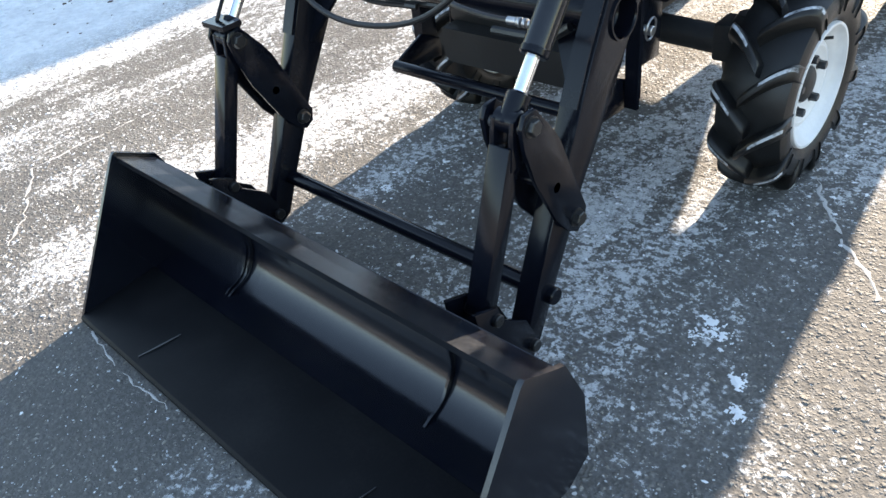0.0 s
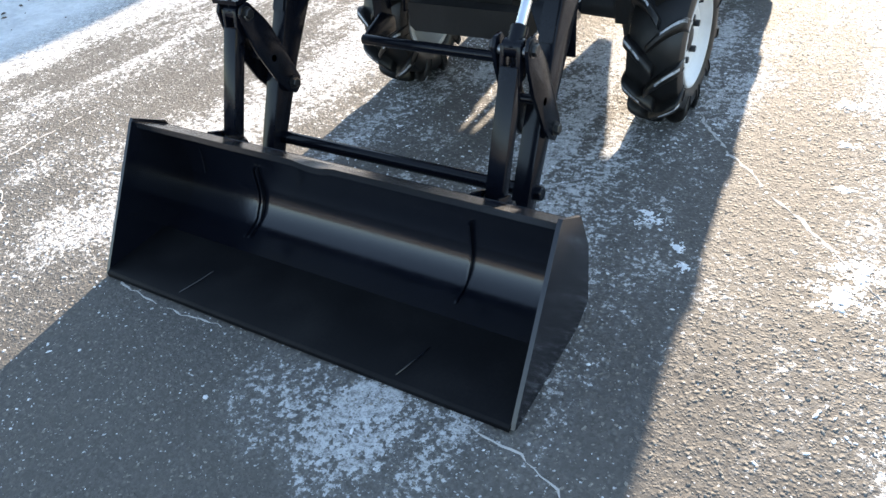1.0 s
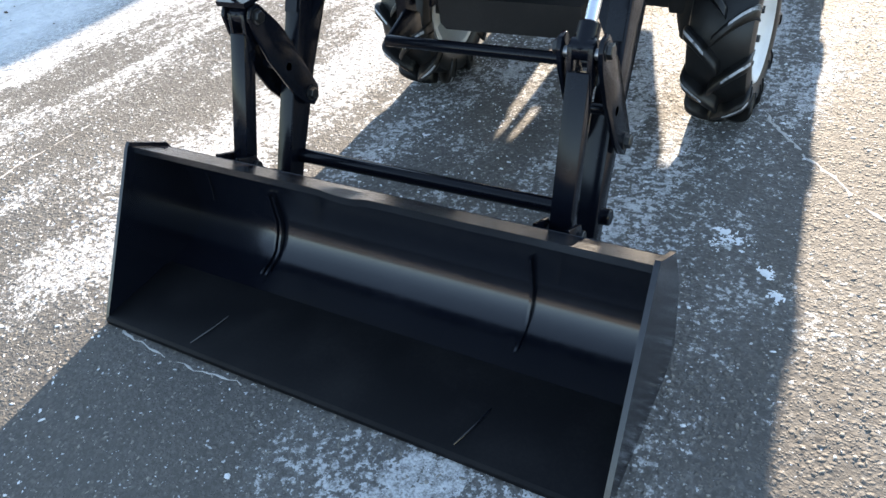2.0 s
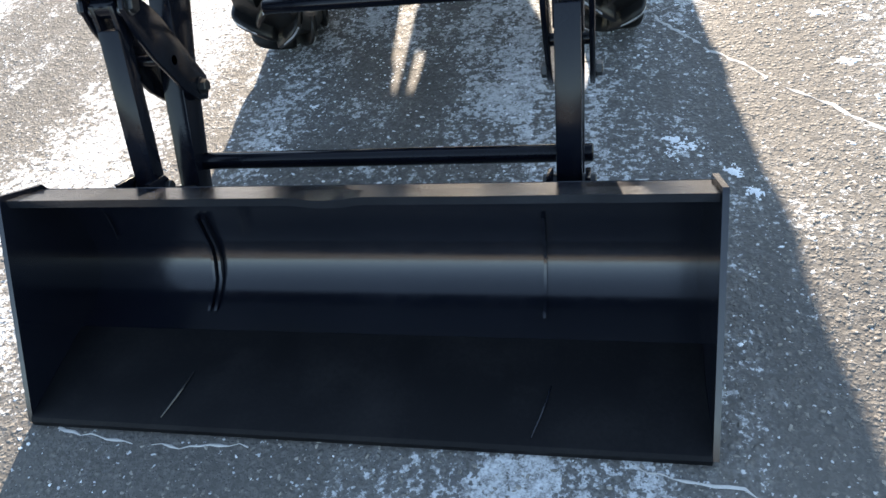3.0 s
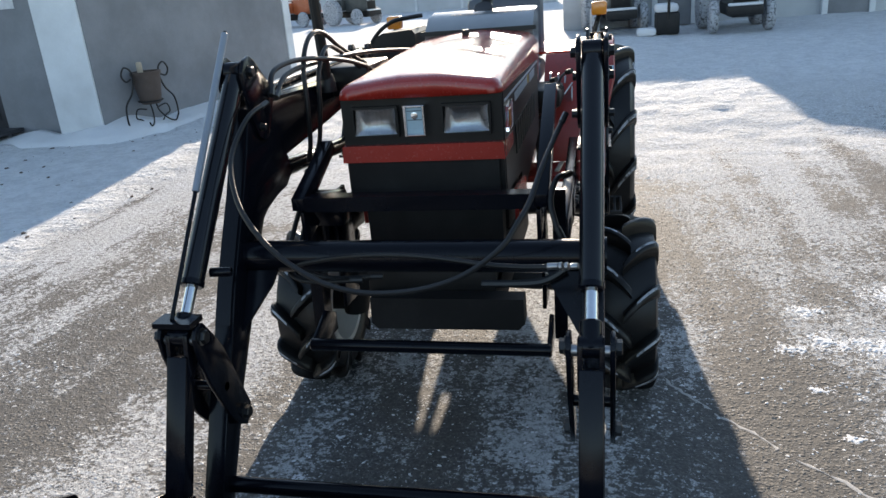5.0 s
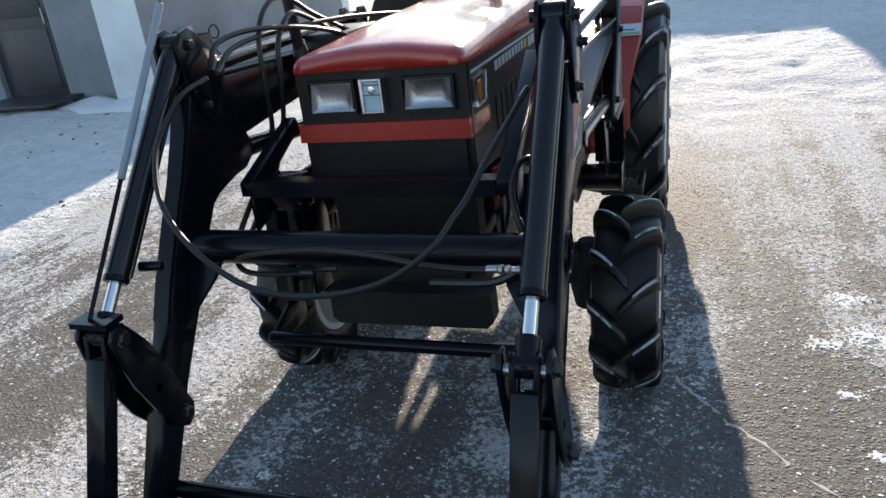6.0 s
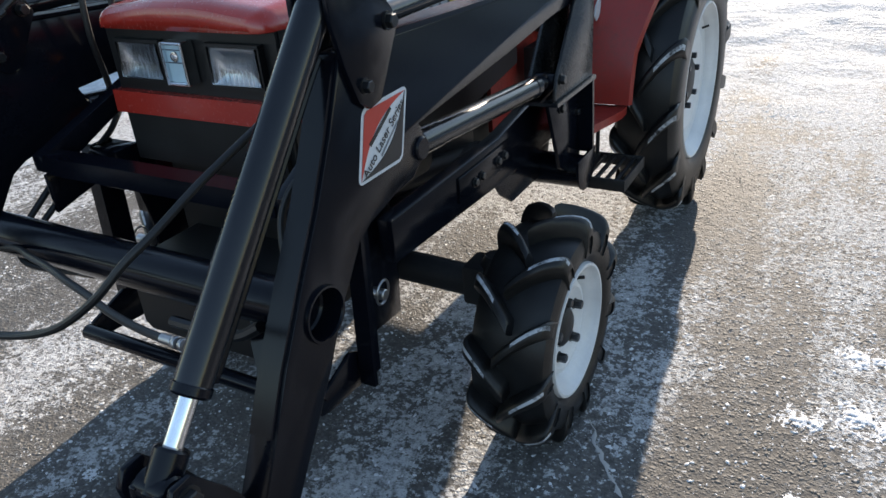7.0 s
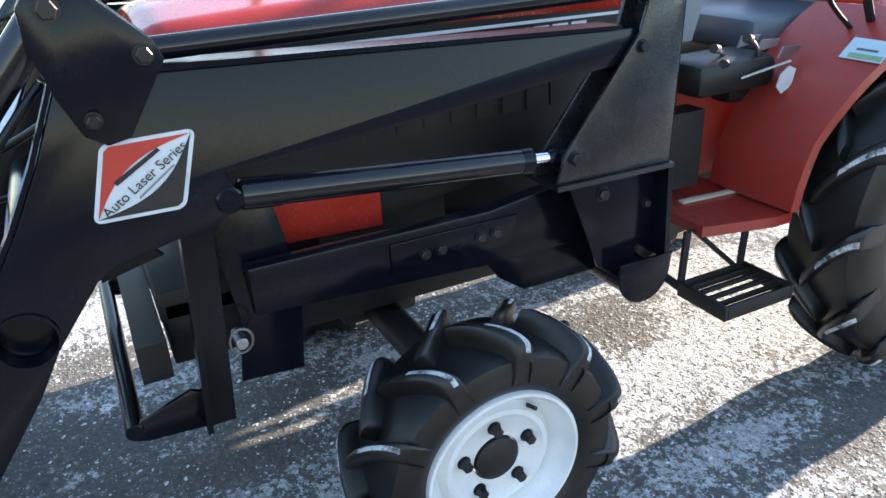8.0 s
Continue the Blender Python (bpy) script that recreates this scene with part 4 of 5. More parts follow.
    part("piston_rod", rod(c1 - cd * 0.10, c1 - cd * 0.03, 0.014), CHROME, lift)
    part("gland", rod(c1 - cd * 0.115, c1 - cd * 0.083, 0.0295), LOADER, lift)
    part("base_band", rod(c0 + cd * 0.02, c0 + cd * 0.10, 0.0292), BARREL, lift)
    part("eye", rod((X(0.438), c1.y, c1.z), (X(0.499), c1.y, c1.z), 0.022, rod(c1 - cd * 0.04, c1, 0.020)), LOADER, lift)
    part("base_eye", rod((X(0.4405), c0.y, c0.z), (X(0.502), c0.y, c0.z), 0.024), LOADER, lift)
    # tower
    for x0, x1 in ((0.5005, 0.5105), (0.424, 0.436)):
        tower = part("tower_plate", arm_plate(TOWER, X(x0), X(x1), 0.002), TOWER_PAINT, loader, "mottled black tower plate")
        if x0 > 0.45:
            for y, z, r in ((2.250, 1.082, 0.012), (2.086, 0.868, 0.013), (2.318, 1.196, 0.012)):
                bolt((X(x1), y, z), r, 0.012, s, tower)
    part("tower_back", bevelled(prism([(2.353, 0.80), (2.364, 0.80), (2.374, 1.215), (2.363, 1.215)], X(0.4365), X(0.500)), 0.002), LOADER, loader)
    part("tower_foot", bevelled(prism([(2.04, 0.803), (2.36, 0.799), (2.36, 0.811), (2.04, 0.814)], X(0.39), X(0.520)), 0.002), FLANGE, loader, "worn grey foot flange")
    post = part("tower_post", arm_plate([(2.10, 0.800), (2.360, 0.797), (2.372, 0.56), (2.30, 0.50), (2.20, 0.56)], X(0.455), X(0.467), 0.002), LOADER, loader)
    bolt((X(0.467), 2.20, 0.75), 0.014, 0.01, s, post)
    bolt((X(0.467), 2.33, 0.70), 0.010, 0.01, s, post)
    part("post_flange", bevelled(prism([(2.352, 0.796), (2.366, 0.796), (2.378, 0.56), (2.364, 0.56)], X(0.40), X(0.512)), 0.002), LOADER, loader)
    part("axle_pipe", rod((X(0.10), 2.305, 0.515), (X(0.505), 2.305, 0.515), 0.052, soft=0.004), LOADER, loader)
    part("foot_plate", arm_plate([(2.228, 0.575)] + arc(2.305, 0.535, 0.077, 180, 360, 10) + [(2.386, 0.575)], X(0.506), X(0.514), 0.002), LOADER, loader)
    # side rail of the mounting frame
    rail = part("side_rail", arm_plate([(1.40, 0.63), (1.40, 0.735), (1.95, 0.735), (2.36, 0.79), (2.36, 0.60), (1.95, 0.60)], X(0.345), X(0.385), 0.004), LOADER, loader)
    for y, z in ((1.78, 0.675), (1.82, 0.677), (1.92, 0.681), (1.96, 0.683)):
        bolt((X(0.392), y, z), 0.011, 0.008, s, rail)
    part("rail_plate", arm_plate([(1.70, 0.645), (2.00, 0.645), (2.02, 0.715), (1.70, 0.715)], X(0.3855), X(0.392), 0.002), LOADER, loader)
    part("belly_plate", arm_plate([(1.90, 0.66), (2.36, 0.62), (2.32, 0.50), (2.05, 0.50), (1.98, 0.55)], X(0.36), X(0.372), 0.002), LOADER, loader)
    # upright of the front guard
    up_bm = bevelled(prism([(X(0.385), 1.262), (X(0.345), 1.262), (X(0.345), 1.327), (X(0.357), 1.327), (X(0.357), 1.274), (X(0.385), 1.274)], 0.385, 0.86, axis="z"), 0.002)
    for vtx in up_bm.verts:
        vtx.co.y += 0.06 * (vtx.co.z - 0.385)
    part("guard_upright", up_bm, LOADER, loader, "upright steel channel with worn edge")
    part("guard_foot", arm_plate([(1.12, 0.395), (1.15, 0.385), (1.327, 0.372), (1.327, 0.435), (1.25, 0.475), (1.14, 0.435)], X(0.330), X(0.342), 0.002), LOADER, loader)
    part("guard_bracket", arm_plate([(1.36, 0.44), (1.50, 0.43), (1.52, 0.66), (1.48, 0.84), (1.34, 0.84), (1.38, 0.60)], X(0.300), X(0.312), 0.002), LOADER, loader)
    pin = part("lock_pin", rod((X(0.312), 1.366, 0.565), (X(0.37), 1.366, 0.565), 0.013), STEEL, loader, "bare steel locking pin")
    part("pin_ring", sweep([(X(0.362) + 0.004 * math.sin(a), 1.366 + 0.024 * math.cos(a), 0.570 + 0.030 * math.sin(a)) for a in [k * math.pi / 8 for k in range(17)]], 0.003, seg=6), STEEL, pin)
    ey, ez = (1.46, 0.965) if s < 0 else (1.62, 1.092)
    part("front_side_arm", arm_plate([(1.142, 0.889), (1.142, 0.851), (1.19, 0.846), (ey, ez), (ey - 0.02, ez + 0.035)], X(0.3085), X(0.347), 0.002), LOADER, loader)
    part("front_cheek", arm_plate([(1.14, 0.846), (1.20, 0.846), (1.26, 0.78), (1.14, 0.75)], X(0.312), X(0.324), 0.002), LOADER, loader)

tube = part("torque_tube", rod((2 * XC - 0.452, 1.015, 0.757), (0.452, 1.015, 0.757), 0.045), LOADER, loader, "thick black cross tube between the arms")
for s in (-1, 1):
    X = lambda x, s=s: XC + s * (x - XC)
    part("tube_mouth", lathe([(X(0.4975), 0.0515), (X(0.5035), 0.0505), (X(0.5035), 0.0465), (X(0.499), 0.0450)], (0, 1.015, 0.757), seg=28, closed=True), LOADER, tube)
part("lower_cross_tube", rod((2 * XC - 0.515, 0.700, 0.203), (0.518, 0.700, 0.203), 0.0225), LOADER, loader)
part("guard_tube", rod((2 * XC - 0.345, 1.128, 0.415), (0.345, 1.128, 0.415), 0.0195), LOADER, loader)
part("guard_bar", bevelled(prism([(1.140, 0.848), (1.192, 0.848), (1.192, 0.858), (1.150, 0.858), (1.150, 0.882), (1.192, 0.882), (1.192, 0.892), (1.140, 0.892)], 2 * XC - 0.308, 0.308), 0.002), LOADER, loader, "black steel channel across the front guard")
part("valve_block", box((-0.415, 1.285, 0.755), (-0.315, 1.36, 0.858), bevel=0.006), LOADER, loader)
# level indicator on the far arm
ind = part("level_indicator", rod((-0.548, 0.648, 0.728), (-0.548, 1.174, 1.375), 0.0055), LOADER, loader, "thin level indicator rod")
part("indicator_sleeve", rod((-0.548, 0.865, 0.995), (-0.548, 1.170, 1.370), 0.0095), SLEEVE, ind)
part("indicator_bracket", bevelled(box((-0.590, 0.625, 0.714), (-0.486, 0.685, 0.728)), 0.002), LOADER, ind)
part("hose_stub", rod((-0.525, 0.82, 0.785), (-0.47, 0.835, 0.782), 0.013), LOADER, loader)


# ---- hoses ----
def hose(points, r=0.0070, ends=True):
    h = part("hydraulic_hose", sweep(points, r, seg=10, steps=7), HOSE, loader)
    if ends:
        for a, b in ((points[0], points[1]), (points[-1], points[-2])):
            a, b = Vector(a), Vector(b)
            d = (b - a).normalized()
            part("hose_fitting", rod(a - d * 0.01, a + d * 0.028, r * 1.25, seg=8), BOLT, h)
    return h


hose([(-0.44, 1.13, 1.175), (-0.452, 1.04, 1.155), (-0.466, 0.96, 1.092), (-0.450, 0.89, 1.044), (-0.406, 0.815, 0.980), (-0.351, 0.765, 0.926), (-0.288, 0.740, 0.869), (-0.217, 0.720, 0.828), (-0.150, 0.710, 0.799), (-0.078, 0.710, 0.781),
      (0.0, 0.720, 0.775), (0.090, 0.738, 0.782), (0.180, 0.752, 0.812), (0.262, 0.775, 0.868), (0.300, 0.815, 0.917), (0.323, 0.865, 0.950), (0.343, 0.96, 1.00), (0.370, 1.08, 1.055), (0.395, 1.16, 1.10)])
low_hose = hose([(-0.43, 1.0, 0.715), (-0.385, 0.985, 0.735), (-0.249, 0.955, 0.770), (-0.133, 0.912, 0.797), (-0.036, 0.885, 0.809), (0.059, 0.857, 0.815), (0.137, 0.840, 0.812), (0.221, 0.820, 0.808), (0.302, 0.806, 0.808), (0.372, 0.797, 0.812)], ends=False)
for x0, x1, rr in ((0.366, 0.392, 0.0085), (0.394, 0.403, 0.0105), (0.408, 0.417, 0.010), (0.420, 0.439, 0.0075)):
    part("hose_coupling", rod((x0, 0.797, 0.813), (x1, 0.795, 0.815), rr, seg=12), STEEL, low_hose, "bare steel hose coupling")
hose([(-0.43, 1.16, 1.20), (-0.44, 1.22, 1.255), (-0.42, 1.38, 1.268), (-0.37, 1.60, 1.24), (-0.34, 1.80, 1.19), (-0.33, 1.90, 1.14)], 0.0078)
hose([(-0.42, 1.17, 1.19), (-0.43, 1.28, 1.235), (-0.42, 1.5, 1.245), (-0.36, 1.9, 1.235), (-0.28, 2.35, 1.19), (-0.25, 2.45, 1.15)], 0.0078)
hose([(-0.455, 1.425, 0.945), (-0.435, 1.405, 1.01), (-0.42, 1.385, 1.12), (-0.425, 1.41, 1.25), (-0.43, 1.50, 1.325), (-0.43, 1.62, 1.33), (-0.42, 1.75, 1.27), (-0.40, 1.95, 1.19)], 0.0078)
hose([(-0.455, 1.475, 0.940), (-0.425, 1.46, 1.00), (-0.405, 1.45, 1.11), (-0.40, 1.47, 1.22), (-0.40, 1.56, 1.285), (-0.40, 1.66, 1.27), (-0.39, 1.85, 1.19)], 0.0078)
hose([(-0.46, 1.40, 0.905), (-0.44, 1.34, 0.885), (-0.425, 1.24, 0.845), (-0.42, 1.14, 0.785), (-0.415, 1.06, 0.725), (-0.36, 1.02, 0.680), (-0.20, 1.06, 0.665)], 0.0078)
hose([(-0.46, 1.43, 0.900), (-0.42, 1.36, 0.872), (-0.405, 1.26, 0.830), (-0.40, 1.16, 0.770), (-0.395, 1.08, 0.712), (-0.30, 1.06, 0.672), (-0.15, 1.10, 0.66)], 0.0078)
hose([(0.40, 1.20, 0.93), (0.37, 1.15, 0.93), (0.355, 1.11, 0.88), (0.37, 1.08, 0.82), (0.385, 1.07, 0.79)], 0.0078)
part("supply_pipe", sweep([(0.18, 0.955, 0.70), (0.33, 0.955, 0.706), (0.40, 0.96, 0.74)], 0.011, seg=8), BOLT, loader)
valve = part("control_valve", box((-0.52, 1.85, 1.08), (-0.36, 2.15, 1.19), bevel=0.01), BLACKPLASTIC, loader)
part("control_lever", sweep([(-0.47, 1.72, 1.12), (-0.47, 1.70, 1.30), (-0.475, 1.68, 1.62)], 0.019, seg=10), BLACKPLASTIC, valve)
part("lever_boot", lathe([(0, 0.030), (0.03, 0.028), (0.06, 0.020)], (-0.47, 1.72, 1.12), axis="z", seg=16), HOSE, valve)


# ---- the decal on the arm ----
def decal(s):
    X = XC + s * (0.4985 - XC)
    c = {"tl": Vector((1.192, 1.058)), "tr": Vector((1.338, 1.060)), "br": Vector((1.300, 0.928)), "bl": Vector((1.155, 0.930))}

    def P(u, v):
        return (c["tl"].lerp(c["tr"], u)).lerp(c["bl"].lerp(c["br"], u), v)

    def rounded(m, r=0.10, n=4):
        pts = []
        for cu, cv, a0 in ((1 - m - r, m + r, -90), (1 - m - r, 1 - m - r, 0), (m + r, 1 - m - r, 90), (m + r, m + r, 180)):
            for k in range(n + 1):
                a = radians(a0 + 90 * k / n)
                pts.append(P(cu + r * math.cos(a), cv + r * math.sin(a)))
        return [(p.x, p.y) for p in pts]
    t = s * 0.0008
    d = part("arm_decal", prism(rounded(0.0), X - t, X), DECAL_W, loader, "diamond-shaped red, white and black sticker")
    bow = [(k / 12, 0.165 * math.sin(math.pi * k / 12)) for k in range(13)]
    red = [(0.05 + 0.90 * q - w, 0.95 - 0.90 * q - w) for q, w in bow] + [(0.10, 0.05), (0.05, 0.10)]
    black = [(0.05 + 0.90 * q + w, 0.95 - 0.90 * q + w) for q, w in bow] + [(0.95, 0.90), (0.90, 0.95)]
    part("decal_red", prism([tuple(P(u, v)) for u, v in red], X + t * 0.4, X + t * 1.4), DECAL_R, d)
    part("decal_black", prism([tuple(P(u, v)) for u, v in black], X + t * 0.4, X + t * 1.4), DECAL_K, d)
    part("text_bar", prism([tuple(P(u, v)) for u, v in ((0.17, 0.50), (0.60, 0.16), (0.64, 0.20), (0.22, 0.55))], X + t * 1.6, X + t * 2.4), DECAL_K, d)
    part("text_bar", prism([tuple(P(u, v)) for u, v in ((0.46, 0.74), (0.80, 0.40), (0.815, 0.42), (0.475, 0.77))], X + t * 1.6, X + t * 2.4), PLASTER, d)
    cu = bpy.data.curves.new("decal_text", 'FONT')
    cu.body, cu.size, cu.align_x, cu.align_y, cu.extrude = "Auto Laser Series", 0.0238, 'CENTER', 'CENTER', 0.0003
    tmp = new("decal_text_curve", cu)
    me = bpy.data.meshes.new_from_object(tmp.evaluated_get(bpy.context.evaluated_depsgraph_get()))
    bpy.data.objects.remove(tmp)
    bm = bmesh.new()
    bm.from_mesh(me)
    bpy.data.meshes.remove(me)
    run = (P(0.93, 0.10) - P(0.07, 0.90)).normalized()
    mid = P(0.505, 0.53)
    fx = Vector((0, run.x * 1, run.y)) * (1 if s > 0 else -1)
    up = Vector((0, -fx.z, fx.y)) if s > 0 else Vector((0, fx.z, -fx.y))
    m = Matrix((fx, up, Vector((s, 0, 0)))).transposed().to_4x4()
    m.translation = Vector((X + t * 2.2, mid.x, mid.y))
    bmesh.ops.transform(bm, matrix=m, verts=bm.verts)
    part("decal_text", bm, DECAL_K, d)


decal(1)


# ---- the tractor ----
tractor = tagged(empty("tractor", (XC, 2.6, 0)), "small red farm tractor with white rims on a frosty yard", "tractor")


def tyre_mesh(c, r, w, rim_r, lug_h):
    """The round carcass of a farm tyre with a bead, bulging walls and a shallow crown."""
    rc = r - lug_h
    prof = [(-0.40 * w, rim_r - 0.004), (-0.455 * w, rim_r + 0.010), (-0.47 * w, rim_r + 0.016), (-0.485 * w, rim_r + 0.022), (-0.505 * w, rim_r + 0.38 * (rc - rim_r)), (-0.505 * w, rim_r + 0.62 * (rc - rim_r)), (-0.47 * w, rim_r + 0.86 * (rc - rim_r)), (-0.40 * w, rc - 0.006), (-0.2 * w, rc), (0, rc + 0.002)]
    prof = prof + [(-a, b) for a, b in prof[-2::-1]]
    return lathe(prof, c, seg=64, closed=True)


def lug_mesh(sgn, r, w, rim_r, lug_h, swing, thick, frosted):
    """One curved tread lug about an axle at the origin, frost along its outer edge."""
    bm = bmesh.new()
    rc = r - lug_h
    rows = []
    for u, drop in ((-0.14, 0.004), (-0.05, 0.0), (0.12, 0.0), (0.30, 0.0005), (0.48, 0.002), (0.66, 0.005), (0.82, 0.010), (0.93, 0.016), (1.00, 0.025), (1.06, 0.040), (1.07, 0.060), (1.02, 0.62 * (rc - rim_r))):
        v = max(min(u, 1.0), -0.14)
        th = swing * (v + 0.35 * v * (1 - v))
        x = sgn * 0.5 * w * u
        hw = thick * 0.5 * (0.92 + 0.25 * max(v, 0)) / r
        top = r - drop
        bot = min(rc - 0.012 - drop * 0.9, top - 0.006)
        rows.append([bm.verts.new((x * (0.97 if i in (0, 8) else 1), -rr * math.cos(th + a), rr * math.sin(th + a)))
                     for i, (a, rr) in enumerate(((-hw * 1.35, bot), (-hw * 1.14, top - lug_h * 0.55), (-hw * 0.98, top - lug_h * 0.16), (-hw * 0.72, top - 0.0015), (0, top), (hw * 0.55, top - 0.0010), (hw * 0.92, top - lug_h * 0.14), (hw * 1.14, top - lug_h * 0.5), (hw * 1.35, bot)))])
    for n, (a, b) in enumerate(zip(rows, rows[1:])):
        for i in range(8):
            f = bm.faces.new((a[i], a[i + 1], b[i + 1], b[i]))
            f.material_index = 1 if (i in frosted and 2 < n < 9) else 0
    bm.faces.new(rows[0])
    bm.faces.new(rows[-1][::-1])
    bmesh.ops.recalc_face_normals(bm, faces=bm.faces)
    me = bpy.data.meshes.new("lug")
    bm.to_mesh(me)
    bm.free()
    me.materials.append(RUBBER)
    me.materials.append(FROST)
    me.shade_smooth()
    me.set_sharp_from_angle(angle=radians(50))
    return me


LUGS = {}


def wheel(name, c, s, r, w, rim_r, lugs, lug_h, swing, thick, dish, bolts, bolt_r, label):
    """Rim with dished disc, hub, bolts and the tyre round it; s is the outer side."""
    cx, cy, cz = c
    o = s * w * 0.44
    D = dish
    prof = [(o, rim_r - 0.001), (o + s * 0.006, rim_r - 0.004), (o + s * 0.006, rim_r - 0.011), (o - s * 0.004, rim_r - 0.017), (o - s * 0.016, rim_r - 0.022), (o - s * 0.022, rim_r - 0.032), (o - s * D * 0.80, rim_r - 0.042), (o - s * D, rim_r * 0.745),
            (o - s * (D - 0.003), rim_r * 0.715), (o - s * (D - 0.014), rim_r * 0.67), (o - s * (D - 0.016), rim_r * 0.61), (o - s * (D - 0.006), rim_r * 0.53), (o - s * (D - 0.004), rim_r * 0.30), (o - s * (D + 0.006), rim_r * 0.29), (o - s * (D + 0.008), rim_r * 0.70), (-o, rim_r - 0.025), (-o, rim_r - 0.002)]
    rim = part(name, lathe(prof, c, seg=56, closed=True), RIM, tractor, label, sharp=40)
    part("tyre", tyre_mesh(c, r, w, rim_r, lug_h), RUBBER, rim, "black farm tyre with worn sidewall")
    for sgn in (-1, 1):
        if (r, sgn) not in LUGS:
            LUGS[(r, sgn)] = lug_mesh(sgn, r, w, rim_r, lug_h, swing, thick, (4,) if r < 0.4 else (3,))
        for k in range(lugs):
            lug = new("lug", LUGS[(r, sgn)])
            lug.parent = rim
            lug.location = Vector(c) - base_of(rim)
            lug.rotation_euler = (-2 * math.pi * (k + (0.5 if sgn > 0 else 0.0)) / lugs, 0, 0)
    part("hub", lathe([(o - s * (dish + 0.02), rim_r * 0.28), (o - s * (dish - 0.010), rim_r * 0.28), (o - s * (dish - 0.018), rim_r * 0.22), (o - s * (dish - 0.02), 0.01)], c, seg=28), IRON, rim)
    for k in range(bolts):
        a = 2 * math.pi * (k + 0.3) / bolts
        rr = rim_r * (0.44 if bolts == 5 else 0.32)
        bolt((cx + o - s * (dish - 0.004), cy + rr * math.cos(a), cz + rr * math.sin(a)), bolt_r, 0.022, s, rim)
    a = 2.2
    part("valve_stem", rod((cx + o - s * 0.04, cy - rim_r * 0.72 * math.cos(a), cz + rim_r * 0.72 * math.sin(a)), (cx + o - s * 0.012, cy - rim_r * 0.76 * math.cos(a), cz + rim_r * 0.76 * math.sin(a)), 0.005), HOSE, rim)
    return rim


FW, RW = (0.570, 1.818, 0.262), (0.522, 3.42, 0.508)
for s in (-1, 1):
    X = lambda x, s=s: XC + s * (x - XC)
    wheel("front_wheel", (X(FW[0]), FW[1], FW[2]), s, 0.334, 0.207, 0.190, 11, 0.050, 0.28, 0.038, 0.044, 5, 0.013, "white painted steel front rim")
    wheel("rear_wheel", (X(RW[0]), RW[1], RW[2]), s, 0.559, 0.240, 0.325, 13, 0.044, 0.27, 0.048, 0.058, 6, 0.013, "white painted steel rear rim")
    # front axle end and steering knuckle
    part("axle_end", merge(rod((X(0.38), 1.80, 0.360), (X(0.47), 1.80, 0.30), 0.052), merge(lathe([(0.22, 0.05), (0.30, 0.065), (0.42, 0.055), (0.46, 0.03)], (X(0.435), 1.80, 0), axis="z", seg=20), rod((X(0.43), 1.80, 0.278), (X(0.56), 1.80, 0.278), 0.05))), IRON, tractor)
    part("axle_housing", merge(rod((X(0.05), 1.78, 0.385), (X(0.44), 1.80, 0.360), 0.045), box((min(X(0.35), X(0.42)), 1.745, 0.315), (max(X(0.35), X(0.42)), 1.85, 0.435), bevel=0.012)), IRON, tractor)
    part("tie_rod", rod((X(0.16), 1.97, 0.285), (X(0.47), 1.93, 0.265), 0.012), IRON, tractor)
    part("rear_axle", rod((X(0.05), 3.42, 0.640), (X(0.44), 3.42, 0.640), 0.05, rod((X(0.455), 3.42, 0.508), (X(0.50), 3.42, 0.508), 0.075)), IRON, tractor)


# bonnet: red shell with rounded shoulders over black sides
HX0, HX1 = -0.297, 0.210


def bonnet_section(y, top, x0, x1, low, n=8):
    """The outline of the bonnet across the tractor at y."""
    r = min(0.055, top - 0.018 - low - 0.002)
    pts = [(x0, low)]
    for k in range(n + 1):
        a = radians(180 - 90 * k / n)
        pts.append((x0 + r + r * math.cos(a), top - 0.018 - r + r * math.sin(a)))
    m = (x0 + x1) / 2
    pts += [(m - 0.10, top - 0.004), (m - 0.055, top), (m + 0.055, top), (m + 0.10, top - 0.004)]
    for k in range(n + 1):
        a = radians(90 - 90 * k / n)
        pts.append((x1 - r + r * math.cos(a), top - 0.018 - r + r * math.sin(a)))
    pts.append((x1, low))
    return [Vector((x, y, z)) for x, z in pts]


def loft(sections, bm=None, thick=0.004):
    bm = bm or bmesh.new()
    rows = [[bm.verts.new(p) for p in sec] for sec in sections]
    for a, b in zip(rows, rows[1:]):
        for k in range(len(a) - 1):
            bm.faces.new((a[k], a[k + 1], b[k + 1], b[k]))
    return bm


secs = [bonnet_section(1.308, 1.180, HX0 + 0.040, HX1 - 0.040, 1.1455), bonnet_section(1.312, 1.191, HX0 + 0.022, HX1 - 0.022, 1.1455), bonnet_section(1.322, 1.199, HX0 + 0.009, HX1 - 0.009, 1.1455), bonnet_section(1.338, 1.205, HX0 + 0.002, HX1 - 0.002, 1.1455), bonnet_section(1.36, 1.209, HX0, HX1, 1.145), bonnet_section(1.45, 1.214, HX0, HX1, 1.142),
        bonnet_section(1.9, 1.234, HX0, HX1, 1.130), bonnet_section(2.3, 1.245, HX0, HX1, 1.118), bonnet_section(2.48, 1.248, HX0, HX1, 1.112)]
secs.insert(0, [Vector((p.x, 1.3075, 1.1455)) for p in secs[0]])
bm = loft(secs)
bonnet = part("bonnet", bm, RED, tractor, "glossy red bonnet", sharp=30)
mod = bonnet.modifiers.new("sheet", 'SOLIDIFY')
mod.thickness, mod.offset = 0.0015, -1.0
